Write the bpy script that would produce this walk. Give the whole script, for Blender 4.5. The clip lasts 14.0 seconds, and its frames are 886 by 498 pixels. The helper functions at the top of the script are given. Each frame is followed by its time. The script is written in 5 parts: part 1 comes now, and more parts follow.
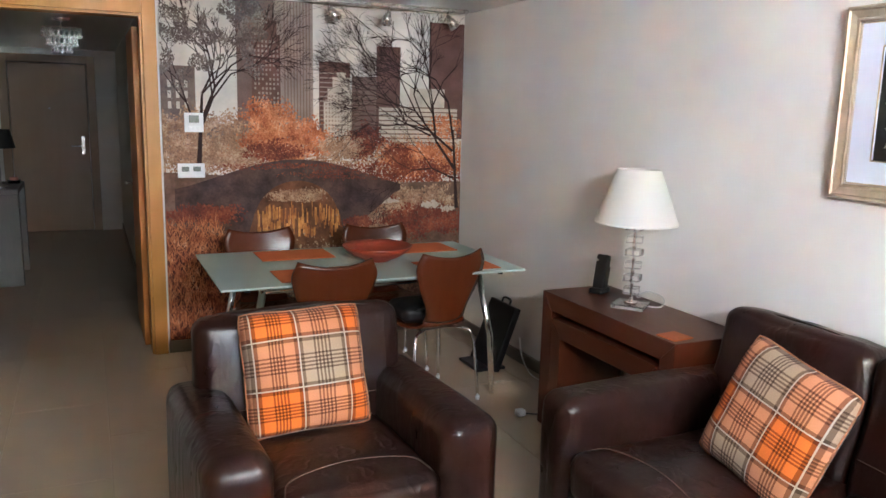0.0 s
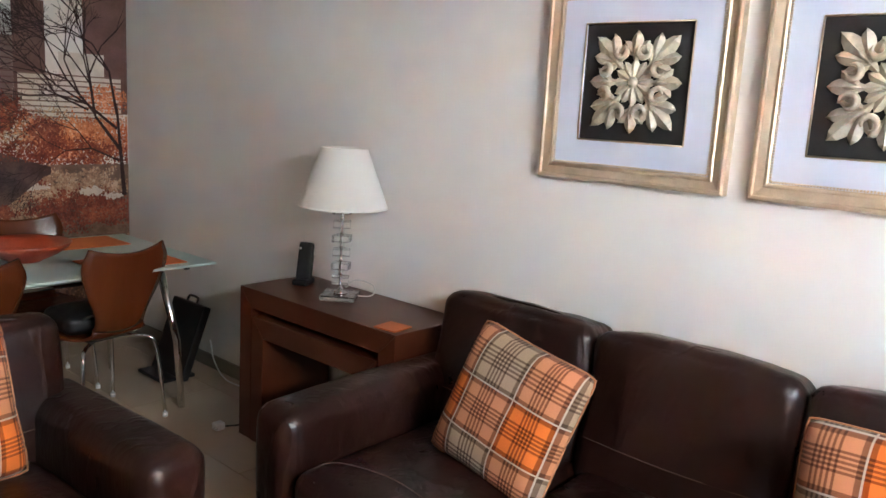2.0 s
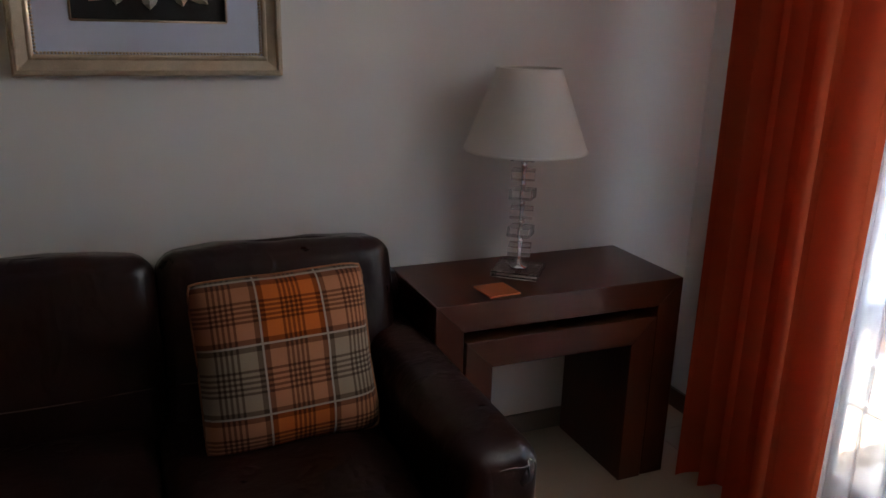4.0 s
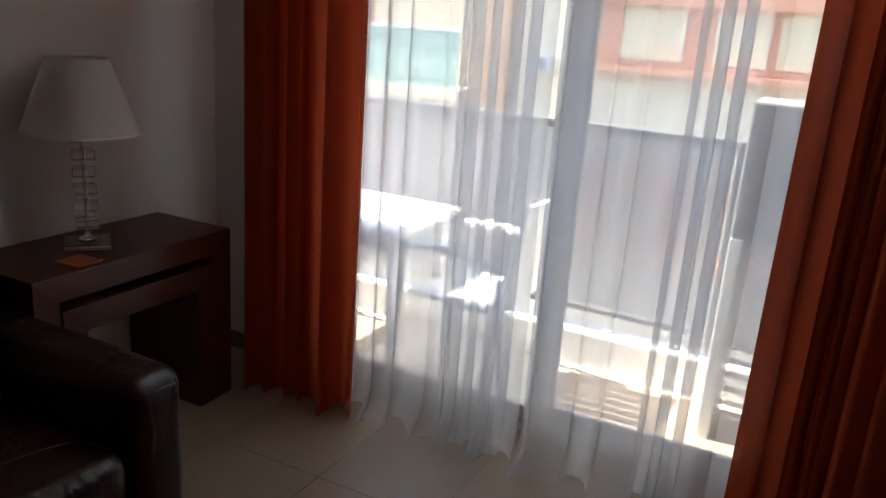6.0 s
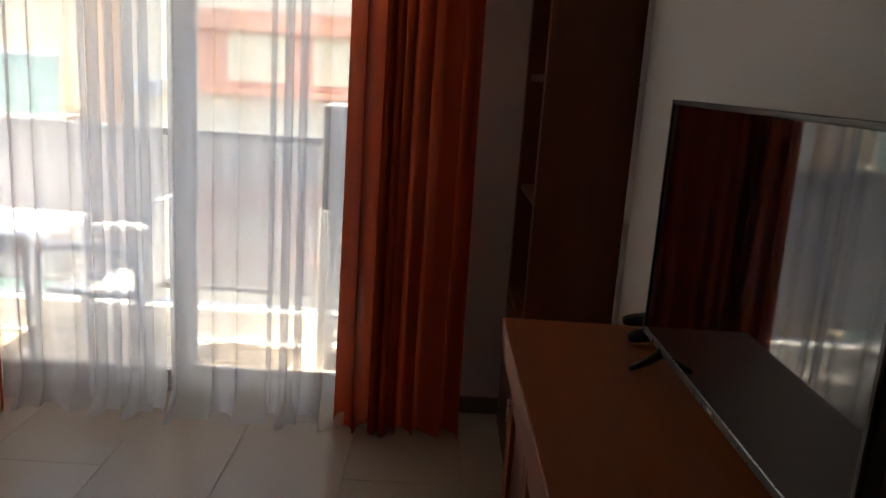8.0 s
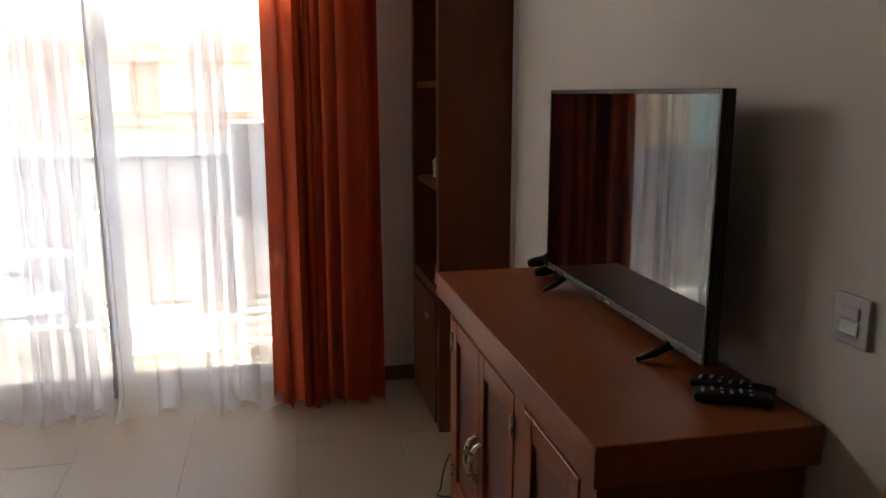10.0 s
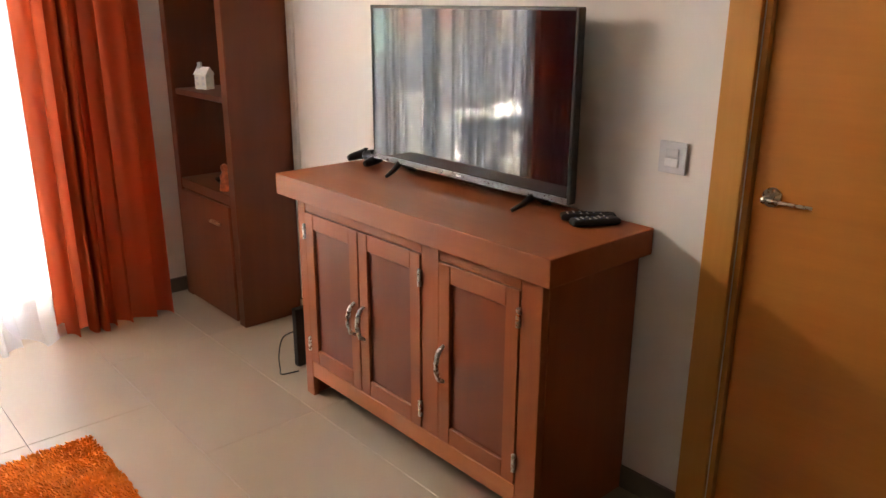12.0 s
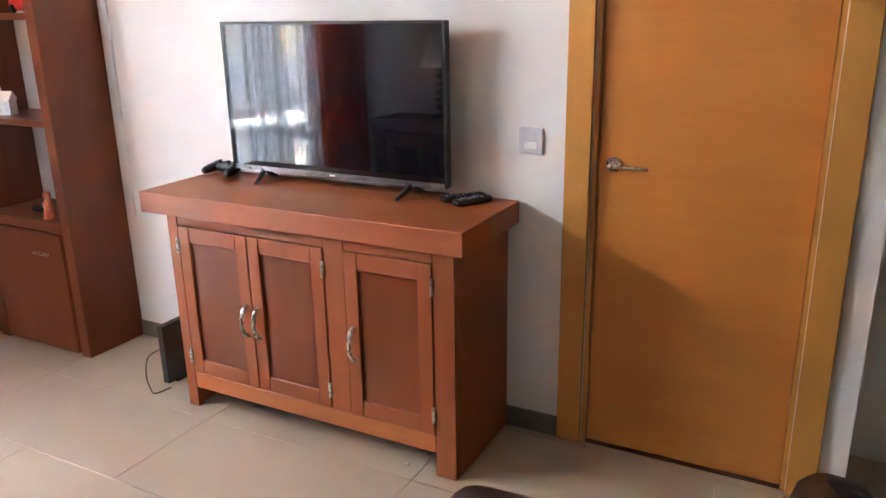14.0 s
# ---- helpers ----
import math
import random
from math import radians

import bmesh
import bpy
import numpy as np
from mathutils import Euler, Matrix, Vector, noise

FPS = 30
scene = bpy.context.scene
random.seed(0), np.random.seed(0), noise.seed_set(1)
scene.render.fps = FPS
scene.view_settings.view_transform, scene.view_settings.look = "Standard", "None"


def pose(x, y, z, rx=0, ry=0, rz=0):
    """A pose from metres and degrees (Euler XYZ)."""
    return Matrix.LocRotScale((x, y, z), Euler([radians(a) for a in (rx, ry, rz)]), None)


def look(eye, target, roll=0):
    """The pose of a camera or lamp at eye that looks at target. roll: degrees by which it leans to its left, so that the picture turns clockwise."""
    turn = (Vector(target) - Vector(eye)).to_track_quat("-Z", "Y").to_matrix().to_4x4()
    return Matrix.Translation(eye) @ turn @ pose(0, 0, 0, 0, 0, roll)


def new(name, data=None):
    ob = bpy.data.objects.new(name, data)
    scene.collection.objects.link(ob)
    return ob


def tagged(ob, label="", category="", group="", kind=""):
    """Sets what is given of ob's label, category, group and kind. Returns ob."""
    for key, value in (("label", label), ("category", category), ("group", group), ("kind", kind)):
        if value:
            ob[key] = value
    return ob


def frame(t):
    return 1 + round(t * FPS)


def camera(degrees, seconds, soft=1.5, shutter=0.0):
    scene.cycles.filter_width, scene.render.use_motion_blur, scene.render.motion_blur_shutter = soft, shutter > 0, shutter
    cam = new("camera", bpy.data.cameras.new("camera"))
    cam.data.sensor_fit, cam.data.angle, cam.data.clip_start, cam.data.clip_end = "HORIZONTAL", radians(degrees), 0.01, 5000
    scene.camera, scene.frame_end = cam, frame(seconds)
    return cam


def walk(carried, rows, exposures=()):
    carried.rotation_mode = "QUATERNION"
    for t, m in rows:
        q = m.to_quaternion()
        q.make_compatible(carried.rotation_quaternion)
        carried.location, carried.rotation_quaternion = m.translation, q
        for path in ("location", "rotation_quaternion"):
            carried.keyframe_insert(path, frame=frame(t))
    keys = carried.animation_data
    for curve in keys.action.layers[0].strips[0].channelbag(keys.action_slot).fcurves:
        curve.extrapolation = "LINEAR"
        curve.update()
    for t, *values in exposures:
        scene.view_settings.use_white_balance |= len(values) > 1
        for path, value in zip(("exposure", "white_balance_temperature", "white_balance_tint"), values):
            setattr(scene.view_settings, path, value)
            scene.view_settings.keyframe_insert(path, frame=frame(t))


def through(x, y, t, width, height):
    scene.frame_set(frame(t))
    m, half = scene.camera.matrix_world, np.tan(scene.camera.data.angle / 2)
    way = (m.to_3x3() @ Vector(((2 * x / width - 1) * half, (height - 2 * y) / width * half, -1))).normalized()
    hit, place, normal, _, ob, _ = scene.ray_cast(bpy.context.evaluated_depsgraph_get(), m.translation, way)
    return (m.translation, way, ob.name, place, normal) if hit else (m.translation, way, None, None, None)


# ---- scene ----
cam = camera(59.5, 14.0)
PATH = [
    (0, (-2.457, -1.982, 1.599), (-1.639, -0.192, 1.245), 1.4),
    (0.5, (-2.467, -1.89, 1.583), (-1.427, -0.227, 1.191), 1.9),
    (1, (-2.434, -1.815, 1.574), (-1.257, -0.25, 1.166), 2.0),
    (1.5, (-2.369, -1.708, 1.545), (-1.092, -0.215, 1.174), 3.5),
    (2, (-2.344, -1.604, 1.529), (-0.864, -0.307, 1.178), 3.3),
    (2.5, (-2.345, -1.494, 1.493), (-0.581, -0.626, 1.124), 0.5),
    (2.7, (-2.346, -1.444, 1.475), (-0.522, -0.712, 1.104), 1.3),
    (4.8, (-2.236, -0.713, 1.485), (-0.866, -2.018, 0.838), 2.5),
    (5, (-2.267, -0.656, 1.484), (-0.935, -2.006, 0.85), 2.8),
    (5.5, (-2.393, -0.519, 1.517), (-1.235, -2.025, 0.893), 2.3),
    (6, (-2.455, -0.36, 1.546), (-1.604, -2.081, 0.986), 4.1),
    (6.5, (-2.559, -0.17, 1.518), (-2.111, -2.059, 1.038), 5.0),
    (7, (-2.597, -0.001, 1.52), (-2.303, -1.924, 1.056), 5.0),
    (7.5, (-2.687, 0.191, 1.53), (-2.5, -1.749, 1.082), 3.8),
    (7.7, (-2.726, 0.269, 1.532), (-2.644, -1.679, 1.086), 3.9),
    (10, (-2.414, 0.914, 1.499), (-2.819, -1.004, 1.105), -0.1),
    (10.5, (-2.185, 0.952, 1.503), (-2.933, -0.825, 0.973), -0.8),
    (11, (-1.97, 1.033, 1.513), (-2.914, -0.646, 0.977), -0.4),
    (11.5, (-1.74, 1.029, 1.524), (-2.897, -0.504, 0.966), 0.6),
    (12, (-1.491, 0.964, 1.523), (-2.75, -0.464, 0.913), 0.2),
    (12.5, (-1.322, 0.959, 1.534), (-2.631, -0.425, 0.927), -0.4),
    (13, (-1.111, 0.961, 1.543), (-2.5, -0.341, 0.93), -1.5),
    (13.5, (-0.986, 0.853, 1.555), (-2.487, -0.323, 0.953), -0.7),
    (14, (-0.918, 0.752, 1.555), (-2.601, -0.145, 0.955), -1.0),
]
EXPOSURES = [(0, 6.98, 5900, 4), (2.7, 5.88, 6150, 5), (4.8, 2.85, 6450, 8), (6.2, 2.75, 6900, 8), (7.7, 2.95, 7450, 9), (10, 3.85, 7600, 11), (11, 5.3, 7900, 12), (12, 5.85, 7800, 12), (12.5, 5.8, 7700, 12), (13.5, 6.2, 7400, 12), (14, 6.5, 6150, 9)]
walk(cam, [(t, look(eye, target, roll)) for t, eye, target, roll in PATH], EXPOSURES)


# ---- body ----
# ---- exposure and light ----
def sky_and_sun():
    w = bpy.data.worlds.new("sky")
    scene.world = w
    w.use_nodes = True
    nt = w.node_tree
    sky = nt.nodes.new("ShaderNodeTexSky")
    sky.sky_type, sky.sun_disc = "NISHITA", False
    sky.sun_elevation, sky.sun_rotation = radians(56), radians(85)
    bg = nt.nodes["Background"]
    bg.inputs["Strength"].default_value = 0.15
    nt.links.new(sky.outputs["Color"], bg.inputs["Color"])
    sun = bpy.data.lights.new("sun", "SUN")
    sun.energy, sun.angle, sun.color = 5.0, radians(0.5), (1.0, 0.95, 0.87)
    ob = new("sun", sun)
    a, e = radians(85), radians(56)
    way = Vector((math.sin(a) * math.cos(e), math.cos(a) * math.cos(e), math.sin(e)))
    ob.matrix_world = look(way * 30, (0, 0, 0))
    glow = bpy.data.lights.new("window_sky_light", "AREA")
    glow.shape, glow.size, glow.size_y, glow.energy, glow.color = "RECTANGLE", 1.8, 0.17, 0.9, (1.0, 0.98, 0.95)
    glow.spread = radians(125)
    ob = new("window_sky_light", glow)
    ob.matrix_world = look((-1.575, -2.93, 2.05), (-1.575, 3.0, 1.45))


sky_and_sun()


# ---- materials ----
def node_mat(name):
    m = bpy.data.materials.new(name)
    m.use_nodes = True
    nt = m.node_tree
    return m, nt, nt.nodes["Principled BSDF"]


def ramp(nt, fac, stops, hard=False):
    r = nt.nodes.new("ShaderNodeValToRGB")
    el = r.color_ramp.elements
    r.color_ramp.interpolation = "CONSTANT" if hard else "LINEAR"
    for i, (p, c) in enumerate(stops):
        e = el[i] if i < 2 else el.new(p)
        e.position, e.color = p, (*c, 1)
    nt.links.new(fac, r.inputs["Fac"])
    return r.outputs["Color"]


def texco(nt, out="Object", scale=(1, 1, 1)):
    tc = nt.nodes.new("ShaderNodeTexCoord")
    mp = nt.nodes.new("ShaderNodeMapping")
    mp.inputs["Scale"].default_value = scale
    nt.links.new(tc.outputs[out], mp.inputs["Vector"])
    return mp.outputs["Vector"]


def noise_of(nt, vec, scale, detail=4.0, rough=0.55):
    n = nt.nodes.new("ShaderNodeTexNoise")
    n.inputs["Scale"].default_value, n.inputs["Detail"].default_value = scale, detail
    n.inputs["Roughness"].default_value = rough
    nt.links.new(vec, n.inputs["Vector"])
    return n.outputs["Fac"]


def mixed(nt, fac, a, b, kind="MIX"):
    n = nt.nodes.new("ShaderNodeMix")
    n.data_type, n.blend_type = "RGBA", kind
    for sock, v in ((n.inputs["Factor"], fac), (n.inputs["A"], a), (n.inputs["B"], b)):
        if isinstance(v, (int, float)):
            sock.default_value = v
        elif isinstance(v, tuple):
            sock.default_value = (*v, 1)
        else:
            nt.links.new(v, sock)
    return n.outputs["Result"]


def bump(nt, bsdf, height, strength=0.2, dist=0.002):
    b = nt.nodes.new("ShaderNodeBump")
    b.inputs["Strength"].default_value, b.inputs["Distance"].default_value = strength, dist
    nt.links.new(height, b.inputs["Height"])
    nt.links.new(b.outputs["Normal"], bsdf.inputs["Normal"])


def surface(name, c, rough=0.5, metal=0.0, vary=0.12, scale=6.0, fine=90.0, relief=0.15, dist=0.002, stretch=(1, 1, 1), spec=0.5, coat=0.0, rand=0.0):
    """A surface of one colour with slow stains, fine grain and relief."""
    m, nt, b = node_mat(name)
    v = texco(nt, "Object", stretch)
    big, small = noise_of(nt, v, scale), noise_of(nt, v, fine, 5.0)
    lo, hi = tuple(x * (1 - vary) for x in c), tuple(min(1, x * (1 + vary)) for x in c)
    col = ramp(nt, big, [(0.3, lo), (0.7, hi)])
    col2 = ramp(nt, small, [(0.3, (1 - vary * 0.7,) * 3), (0.7, (1, 1, 1))])
    out = mixed(nt, 1.0, col, col2, "MULTIPLY")
    if rand:
        oi = nt.nodes.new("ShaderNodeObjectInfo")
        r = ramp(nt, oi.outputs["Random"], [(0.0, (1 - rand,) * 3), (1.0, (1, 1, 1))])
        out = mixed(nt, 1.0, out, r, "MULTIPLY")
    nt.links.new(out, b.inputs["Base Color"])
    rr = ramp(nt, small, [(0.25, (max(0, rough - 0.06),) * 3), (0.75, (min(1, rough + 0.06),) * 3)])
    nt.links.new(rr, b.inputs["Roughness"])
    b.inputs["Metallic"].default_value = metal
    b.inputs["Specular IOR Level"].default_value = spec
    b.inputs["Coat Weight"].default_value = coat
    if relief:
        bump(nt, b, small, relief, dist)
    return m


def wood(name, dark, light, along="z", rough=0.35, grain=14.0, coat=0.1, rand=0.0):
    """Stained timber with grain along an axis of the object."""
    m, nt, b = node_mat(name)
    s = {"x": (0.06, 1, 1), "y": (1, 0.06, 1), "z": (1, 1, 0.06)}[along]
    v = texco(nt, "Object", s)
    n1, n2 = noise_of(nt, v, grain, 6.0, 0.6), noise_of(nt, v, grain * 9, 3.0)
    slow = noise_of(nt, texco(nt), 2.5, 2.0)
    col = ramp(nt, n1, [(0.15, dark), (0.85, light)])
    col = mixed(nt, 0.22, col, ramp(nt, n2, [(0.2, (0.72,) * 3), (0.8, (1.0,) * 3)]), "MULTIPLY")
    col = mixed(nt, 0.3, col, ramp(nt, slow, [(0.2, (0.5,) * 3), (0.8, (1.05,) * 3)]), "MULTIPLY")
    if rand:
        oi = nt.nodes.new("ShaderNodeObjectInfo")
        col = mixed(nt, 1.0, col, ramp(nt, oi.outputs["Random"], [(0.0, (1 - rand,) * 3), (1.0, (1, 1, 1))]), "MULTIPLY")
    nt.links.new(col, b.inputs["Base Color"])
    nt.links.new(ramp(nt, n2, [(0.2, (rough - 0.02,) * 3), (0.8, (rough + 0.03,) * 3)]), b.inputs["Roughness"])
    b.inputs["Specular IOR Level"].default_value = 0.4
    b.inputs["Coat Weight"].default_value = coat
    b.inputs["Coat Roughness"].default_value = 0.25
    bump(nt, b, n2, 0.012, 0.0005)
    return m


def clear_glass(name, tint=(1, 1, 1), rough=0.0, ior=1.5):
    m, nt, b = node_mat(name)
    b.inputs["Base Color"].default_value = (*tint, 1)
    b.inputs["Transmission Weight"].default_value = 1.0
    b.inputs["Roughness"].default_value, b.inputs["IOR"].default_value = rough, ior
    return m


def sheer_cloth(name, c, clear=0.5, through=0.6):
    """Woven cloth that lets part of the view and more of the light through."""
    m = bpy.data.materials.new(name)
    m.use_nodes = True
    nt = m.node_tree
    nt.nodes.remove(nt.nodes["Principled BSDF"])
    out = nt.nodes["Material Output"]
    tr, di, tl = (nt.nodes.new("ShaderNodeBsdf" + k) for k in ("Transparent", "Diffuse", "Translucent"))
    di.inputs["Color"].default_value = tl.inputs["Color"].default_value = (*c, 1)
    v = texco(nt, "Object", (1, 1, 0.25))
    slubs = ramp(nt, noise_of(nt, v, 900, 1.0), [(0.3, (max(0.0, clear - 0.02),) * 3), (0.7, (clear + 0.02,) * 3)])
    a, b = nt.nodes.new("ShaderNodeMixShader"), nt.nodes.new("ShaderNodeMixShader")
    a.inputs["Fac"].default_value = through
    nt.links.new(di.outputs[0], a.inputs[1])
    nt.links.new(tl.outputs[0], a.inputs[2])
    nt.links.new(slubs, b.inputs["Fac"])
    nt.links.new(a.outputs[0], b.inputs[1])
    nt.links.new(tr.outputs[0], b.inputs[2])
    nt.links.new(b.outputs[0], out.inputs["Surface"])
    return m


def plaid(name):
    """Orange and taupe tartan: one repeat of the sett per unit of the cloth's own u and v."""
    m, nt, b = node_mat(name)
    sep = nt.nodes.new("ShaderNodeSeparateXYZ")
    nt.links.new(texco(nt, "UV"), sep.inputs["Vector"])
    org, tau = (0.66, 0.150, 0.022), (0.36, 0.262, 0.175)
    ink, edge = (0.13, 0.062, 0.040), (0.17, 0.11, 0.085)

    def stripes(sock):
        wrap = nt.nodes.new("ShaderNodeMath")
        wrap.operation = "FRACT"
        nt.links.new(sock, wrap.inputs[0])
        base = [(0.0, org), (0.48, tau)]
        white = [(0.0, (0.5,) * 3), (0.009, (0, 0, 0)), (0.473, (0.5,) * 3), (0.489, (0, 0, 0)), (0.994, (0.5,) * 3)]
        dark = [(0.0, edge), (0.048, (1, 1, 1))]
        for mid, gap in ((0.245, 0.035), (0.735, 0.040)):
            for k in range(5):
                p = mid + (k - 2) * gap
                dark += [(p - 0.010, ink), (p + 0.010, (1, 1, 1))]
        dark += [(0.435, edge), (0.526, (1, 1, 1)), (0.955, edge)]
        dark.sort()
        out = wrap.outputs[0]
        return ramp(nt, out, base, True), ramp(nt, out, dark, True), ramp(nt, out, white, True)

    bu, du, wu = stripes(sep.outputs["X"])
    bv, dv, wv = stripes(sep.outputs["Y"])
    col = mixed(nt, 0.5, bu, bv)
    col = mixed(nt, 0.66, col, du, "MULTIPLY")
    col = mixed(nt, 0.66, col, dv, "MULTIPLY")
    col = mixed(nt, mixed(nt, 1.0, wu, wv, "LIGHTEN"), col, (0.70, 0.60, 0.50))
    weave = noise_of(nt, texco(nt, "UV", (1, 1, 1)), 260, 2.0)
    col = mixed(nt, 0.35, col, ramp(nt, weave, [(0.3, (0.45,) * 3), (0.7, (1.15,) * 3)]), "MULTIPLY")
    nt.links.new(col, b.inputs["Base Color"])
    b.inputs["Roughness"].default_value = 0.95
    b.inputs["Specular IOR Level"].default_value = 0.2
    b.inputs["Sheen Weight"].default_value = 0.05
    bump(nt, b, weave, 0.3, 0.001)
    return m


WALL = surface("wall_paint", (0.77, 0.742, 0.70), 0.75, vary=0.02, scale=1.5, fine=220, relief=0.12, dist=0.001)
CEIL = surface("ceiling_paint", (0.86, 0.855, 0.84), 0.85, vary=0.02, scale=1.5, fine=200, relief=0.05)
def porcelain(name, c, rough):
    """Satin glazed stoneware: faint cloudy tone, slight differences from tile to tile."""
    m, nt, b = node_mat(name)
    v = texco(nt)
    oi = nt.nodes.new("ShaderNodeObjectInfo")
    cloud = ramp(nt, noise_of(nt, v, 3.0, 3.0), [(0.2, tuple(x * 0.98 for x in c)), (0.8, tuple(x * 1.02 for x in c))])
    tone = ramp(nt, oi.outputs["Random"], [(0.0, (0.94,) * 3), (1.0, (1.0,) * 3)])
    nt.links.new(mixed(nt, 1.0, cloud, tone, "MULTIPLY"), b.inputs["Base Color"])
    b.inputs["Roughness"].default_value = rough
    return m


TILE = porcelain("floor_tile", (0.40, 0.312, 0.226), 0.30)
GROUT = surface("grout", (0.29, 0.23, 0.175), 0.9, vary=0.1)
SKIRT = surface("skirting_tile", (0.17, 0.145, 0.12), 0.4, vary=0.06)
def leather(name, c, rough):
    """Pigmented hide: pebbled grain, soft creases, rubbed sheen."""
    m, nt, b = node_mat(name)
    v = texco(nt)
    crease = noise_of(nt, texco(nt, "Object", (1.0, 1.7, 0.7)), 10.0, 4.0, 0.6)
    grain = noise_of(nt, v, 320.0, 3.0)
    worn = noise_of(nt, v, 4.0, 3.0)
    nt.links.new(ramp(nt, worn, [(0.3, tuple(x * 0.65 for x in c)), (0.75, tuple(x * 1.5 for x in c))]), b.inputs["Base Color"])
    nt.links.new(ramp(nt, crease, [(0.3, (rough - 0.04,) * 3), (0.7, (rough + 0.05,) * 3)]), b.inputs["Roughness"])
    b.inputs["Specular IOR Level"].default_value = 0.34
    first, second = nt.nodes.new("ShaderNodeBump"), nt.nodes.new("ShaderNodeBump")
    first.inputs["Strength"].default_value, first.inputs["Distance"].default_value = 0.42, 0.009
    pull = nt.nodes.new("ShaderNodeBump")
    pull.inputs["Strength"].default_value, pull.inputs["Distance"].default_value = 0.22, 0.010
    folds = noise_of(nt, texco(nt, "Object", (1.0, 1.0, 0.32)), 10.0, 2.0, 0.45)
    nt.links.new(ramp(nt, folds, [(0.52, (0, 0, 0)), (0.60, (1, 1, 1)), (0.68, (0.1, 0.1, 0.1))]), pull.inputs["Height"])
    nt.links.new(pull.outputs["Normal"], first.inputs["Normal"])
    second.inputs["Strength"].default_value, second.inputs["Distance"].default_value = 0.18, 0.0012
    nt.links.new(crease, first.inputs["Height"])
    nt.links.new(grain, second.inputs["Height"])
    nt.links.new(first.outputs["Normal"], second.inputs["Normal"])
    nt.links.new(second.outputs["Normal"], b.inputs["Normal"])
    return m


LEATHER = leather("brown_leather", (0.019, 0.0062, 0.0045), 0.31)
LEATHER_DARK = surface("leather_welt", (0.02, 0.011, 0.009), 0.45, vary=0.2, scale=8, fine=300)
MAHOG = wood("mahogany", (0.070, 0.0150, 0.006), (0.108, 0.025, 0.0100), "y", 0.30, coat=0.0)
MAHOG_Z = wood("mahogany_upright", (0.070, 0.0150, 0.006), (0.108, 0.025, 0.0100), "z", 0.30, coat=0.0)
CAB = wood("cherry", (0.250, 0.056, 0.014), (0.360, 0.098, 0.027), "y", 0.42, coat=0.0)
CAB_Z = wood("cherry_upright", (0.250, 0.056, 0.014), (0.360, 0.098, 0.027), "z", 0.42, coat=0.0)
# the same cherry, lightened: light caught by the bottom rail is in the colour
CAB_RAIL_LIT = wood("cherry_rail_lit", (0.370, 0.100, 0.024), (0.520, 0.170, 0.048), "y", 0.34, coat=0.0)
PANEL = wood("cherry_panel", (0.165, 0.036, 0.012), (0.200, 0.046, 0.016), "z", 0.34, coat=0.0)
DOORW = wood("oak_door", (0.60, 0.205, 0.032), (0.70, 0.268, 0.050), "y", 0.42, grain=10, coat=0.0)
DOORJ = wood("oak_casing", (0.56, 0.24, 0.042), (0.66, 0.31, 0.068), "z", 0.42, grain=10, coat=0.0)
HALLD = wood("hall_door_wood", (0.34, 0.22, 0.13), (0.40, 0.27, 0.17), "z", 0.5, grain=8)
ORANGE = sheer_cloth("orange_curtain", (0.56, 0.098, 0.037), 0.0, 0.36)
SHEER = sheer_cloth("white_voile", (0.96, 0.97, 0.98), 0.50, 0.80)
STEEL = surface("brushed_steel", (0.62, 0.60, 0.57), 0.28, 1.0, vary=0.06)
CHROME = surface("chrome", (0.8, 0.8, 0.8), 0.08, 1.0, vary=0.02, relief=0.0)
BLACK = surface("black_plastic", (0.012, 0.012, 0.013), 0.38, vary=0.1)
GLOSS, _nt, _b = node_mat("black_screen")
_b.inputs["Base Color"].default_value, _b.inputs["Roughness"].default_value = (0.006, 0.006, 0.008, 1), 0.035
_b.inputs["Specular IOR Level"].default_value, _b.inputs["IOR"].default_value = 0.5, 1.55
WHITEP = surface("white_plastic", (0.78, 0.78, 0.78), 0.4, vary=0.03, relief=0.02)
GREYP = surface("grey_plastic", (0.60, 0.61, 0.63), 0.4, vary=0.04, relief=0.02)
SHADE = sheer_cloth("lamp_shade_linen", (0.80, 0.77, 0.71), 0.03, 0.35)
CRYSTAL = clear_glass("crystal", (1, 1, 1), 0.0, 1.7)
PANE = clear_glass("window_glass", (0.97, 0.985, 0.98))
PLAID = plaid("tartan_cloth")
LCD = surface("grey_green_display", (0.16, 0.18, 0.15), 0.3, vary=0.05, relief=0.0)
ALU = surface("white_aluminium", (0.60, 0.61, 0.63), 0.4, 0.0, vary=0.03)


# ---- mesh helpers ----
def box(bm, x0, x1, y0, y1, z0, z1):
    v = [bm.verts.new((x, y, z)) for x in (x0, x1) for y in (y0, y1) for z in (z0, z1)]
    for f in ((0, 1, 3, 2), (4, 6, 7, 5), (0, 4, 5, 1), (2, 3, 7, 6), (0, 2, 6, 4), (1, 5, 7, 3)):
        bm.faces.new([v[i] for i in f])
    return bm


def cube(x0, x1, y0, y1, z0, z1, bevel=0.0, seg=2):
    bm = box(bmesh.new(), min(x0, x1), max(x0, x1), min(y0, y1), max(y0, y1), min(z0, z1), max(z0, z1))
    if bevel:
        bmesh.ops.bevel(bm, geom=bm.edges[:], offset=bevel, segments=seg, affect="EDGES", profile=0.6)
    return bm


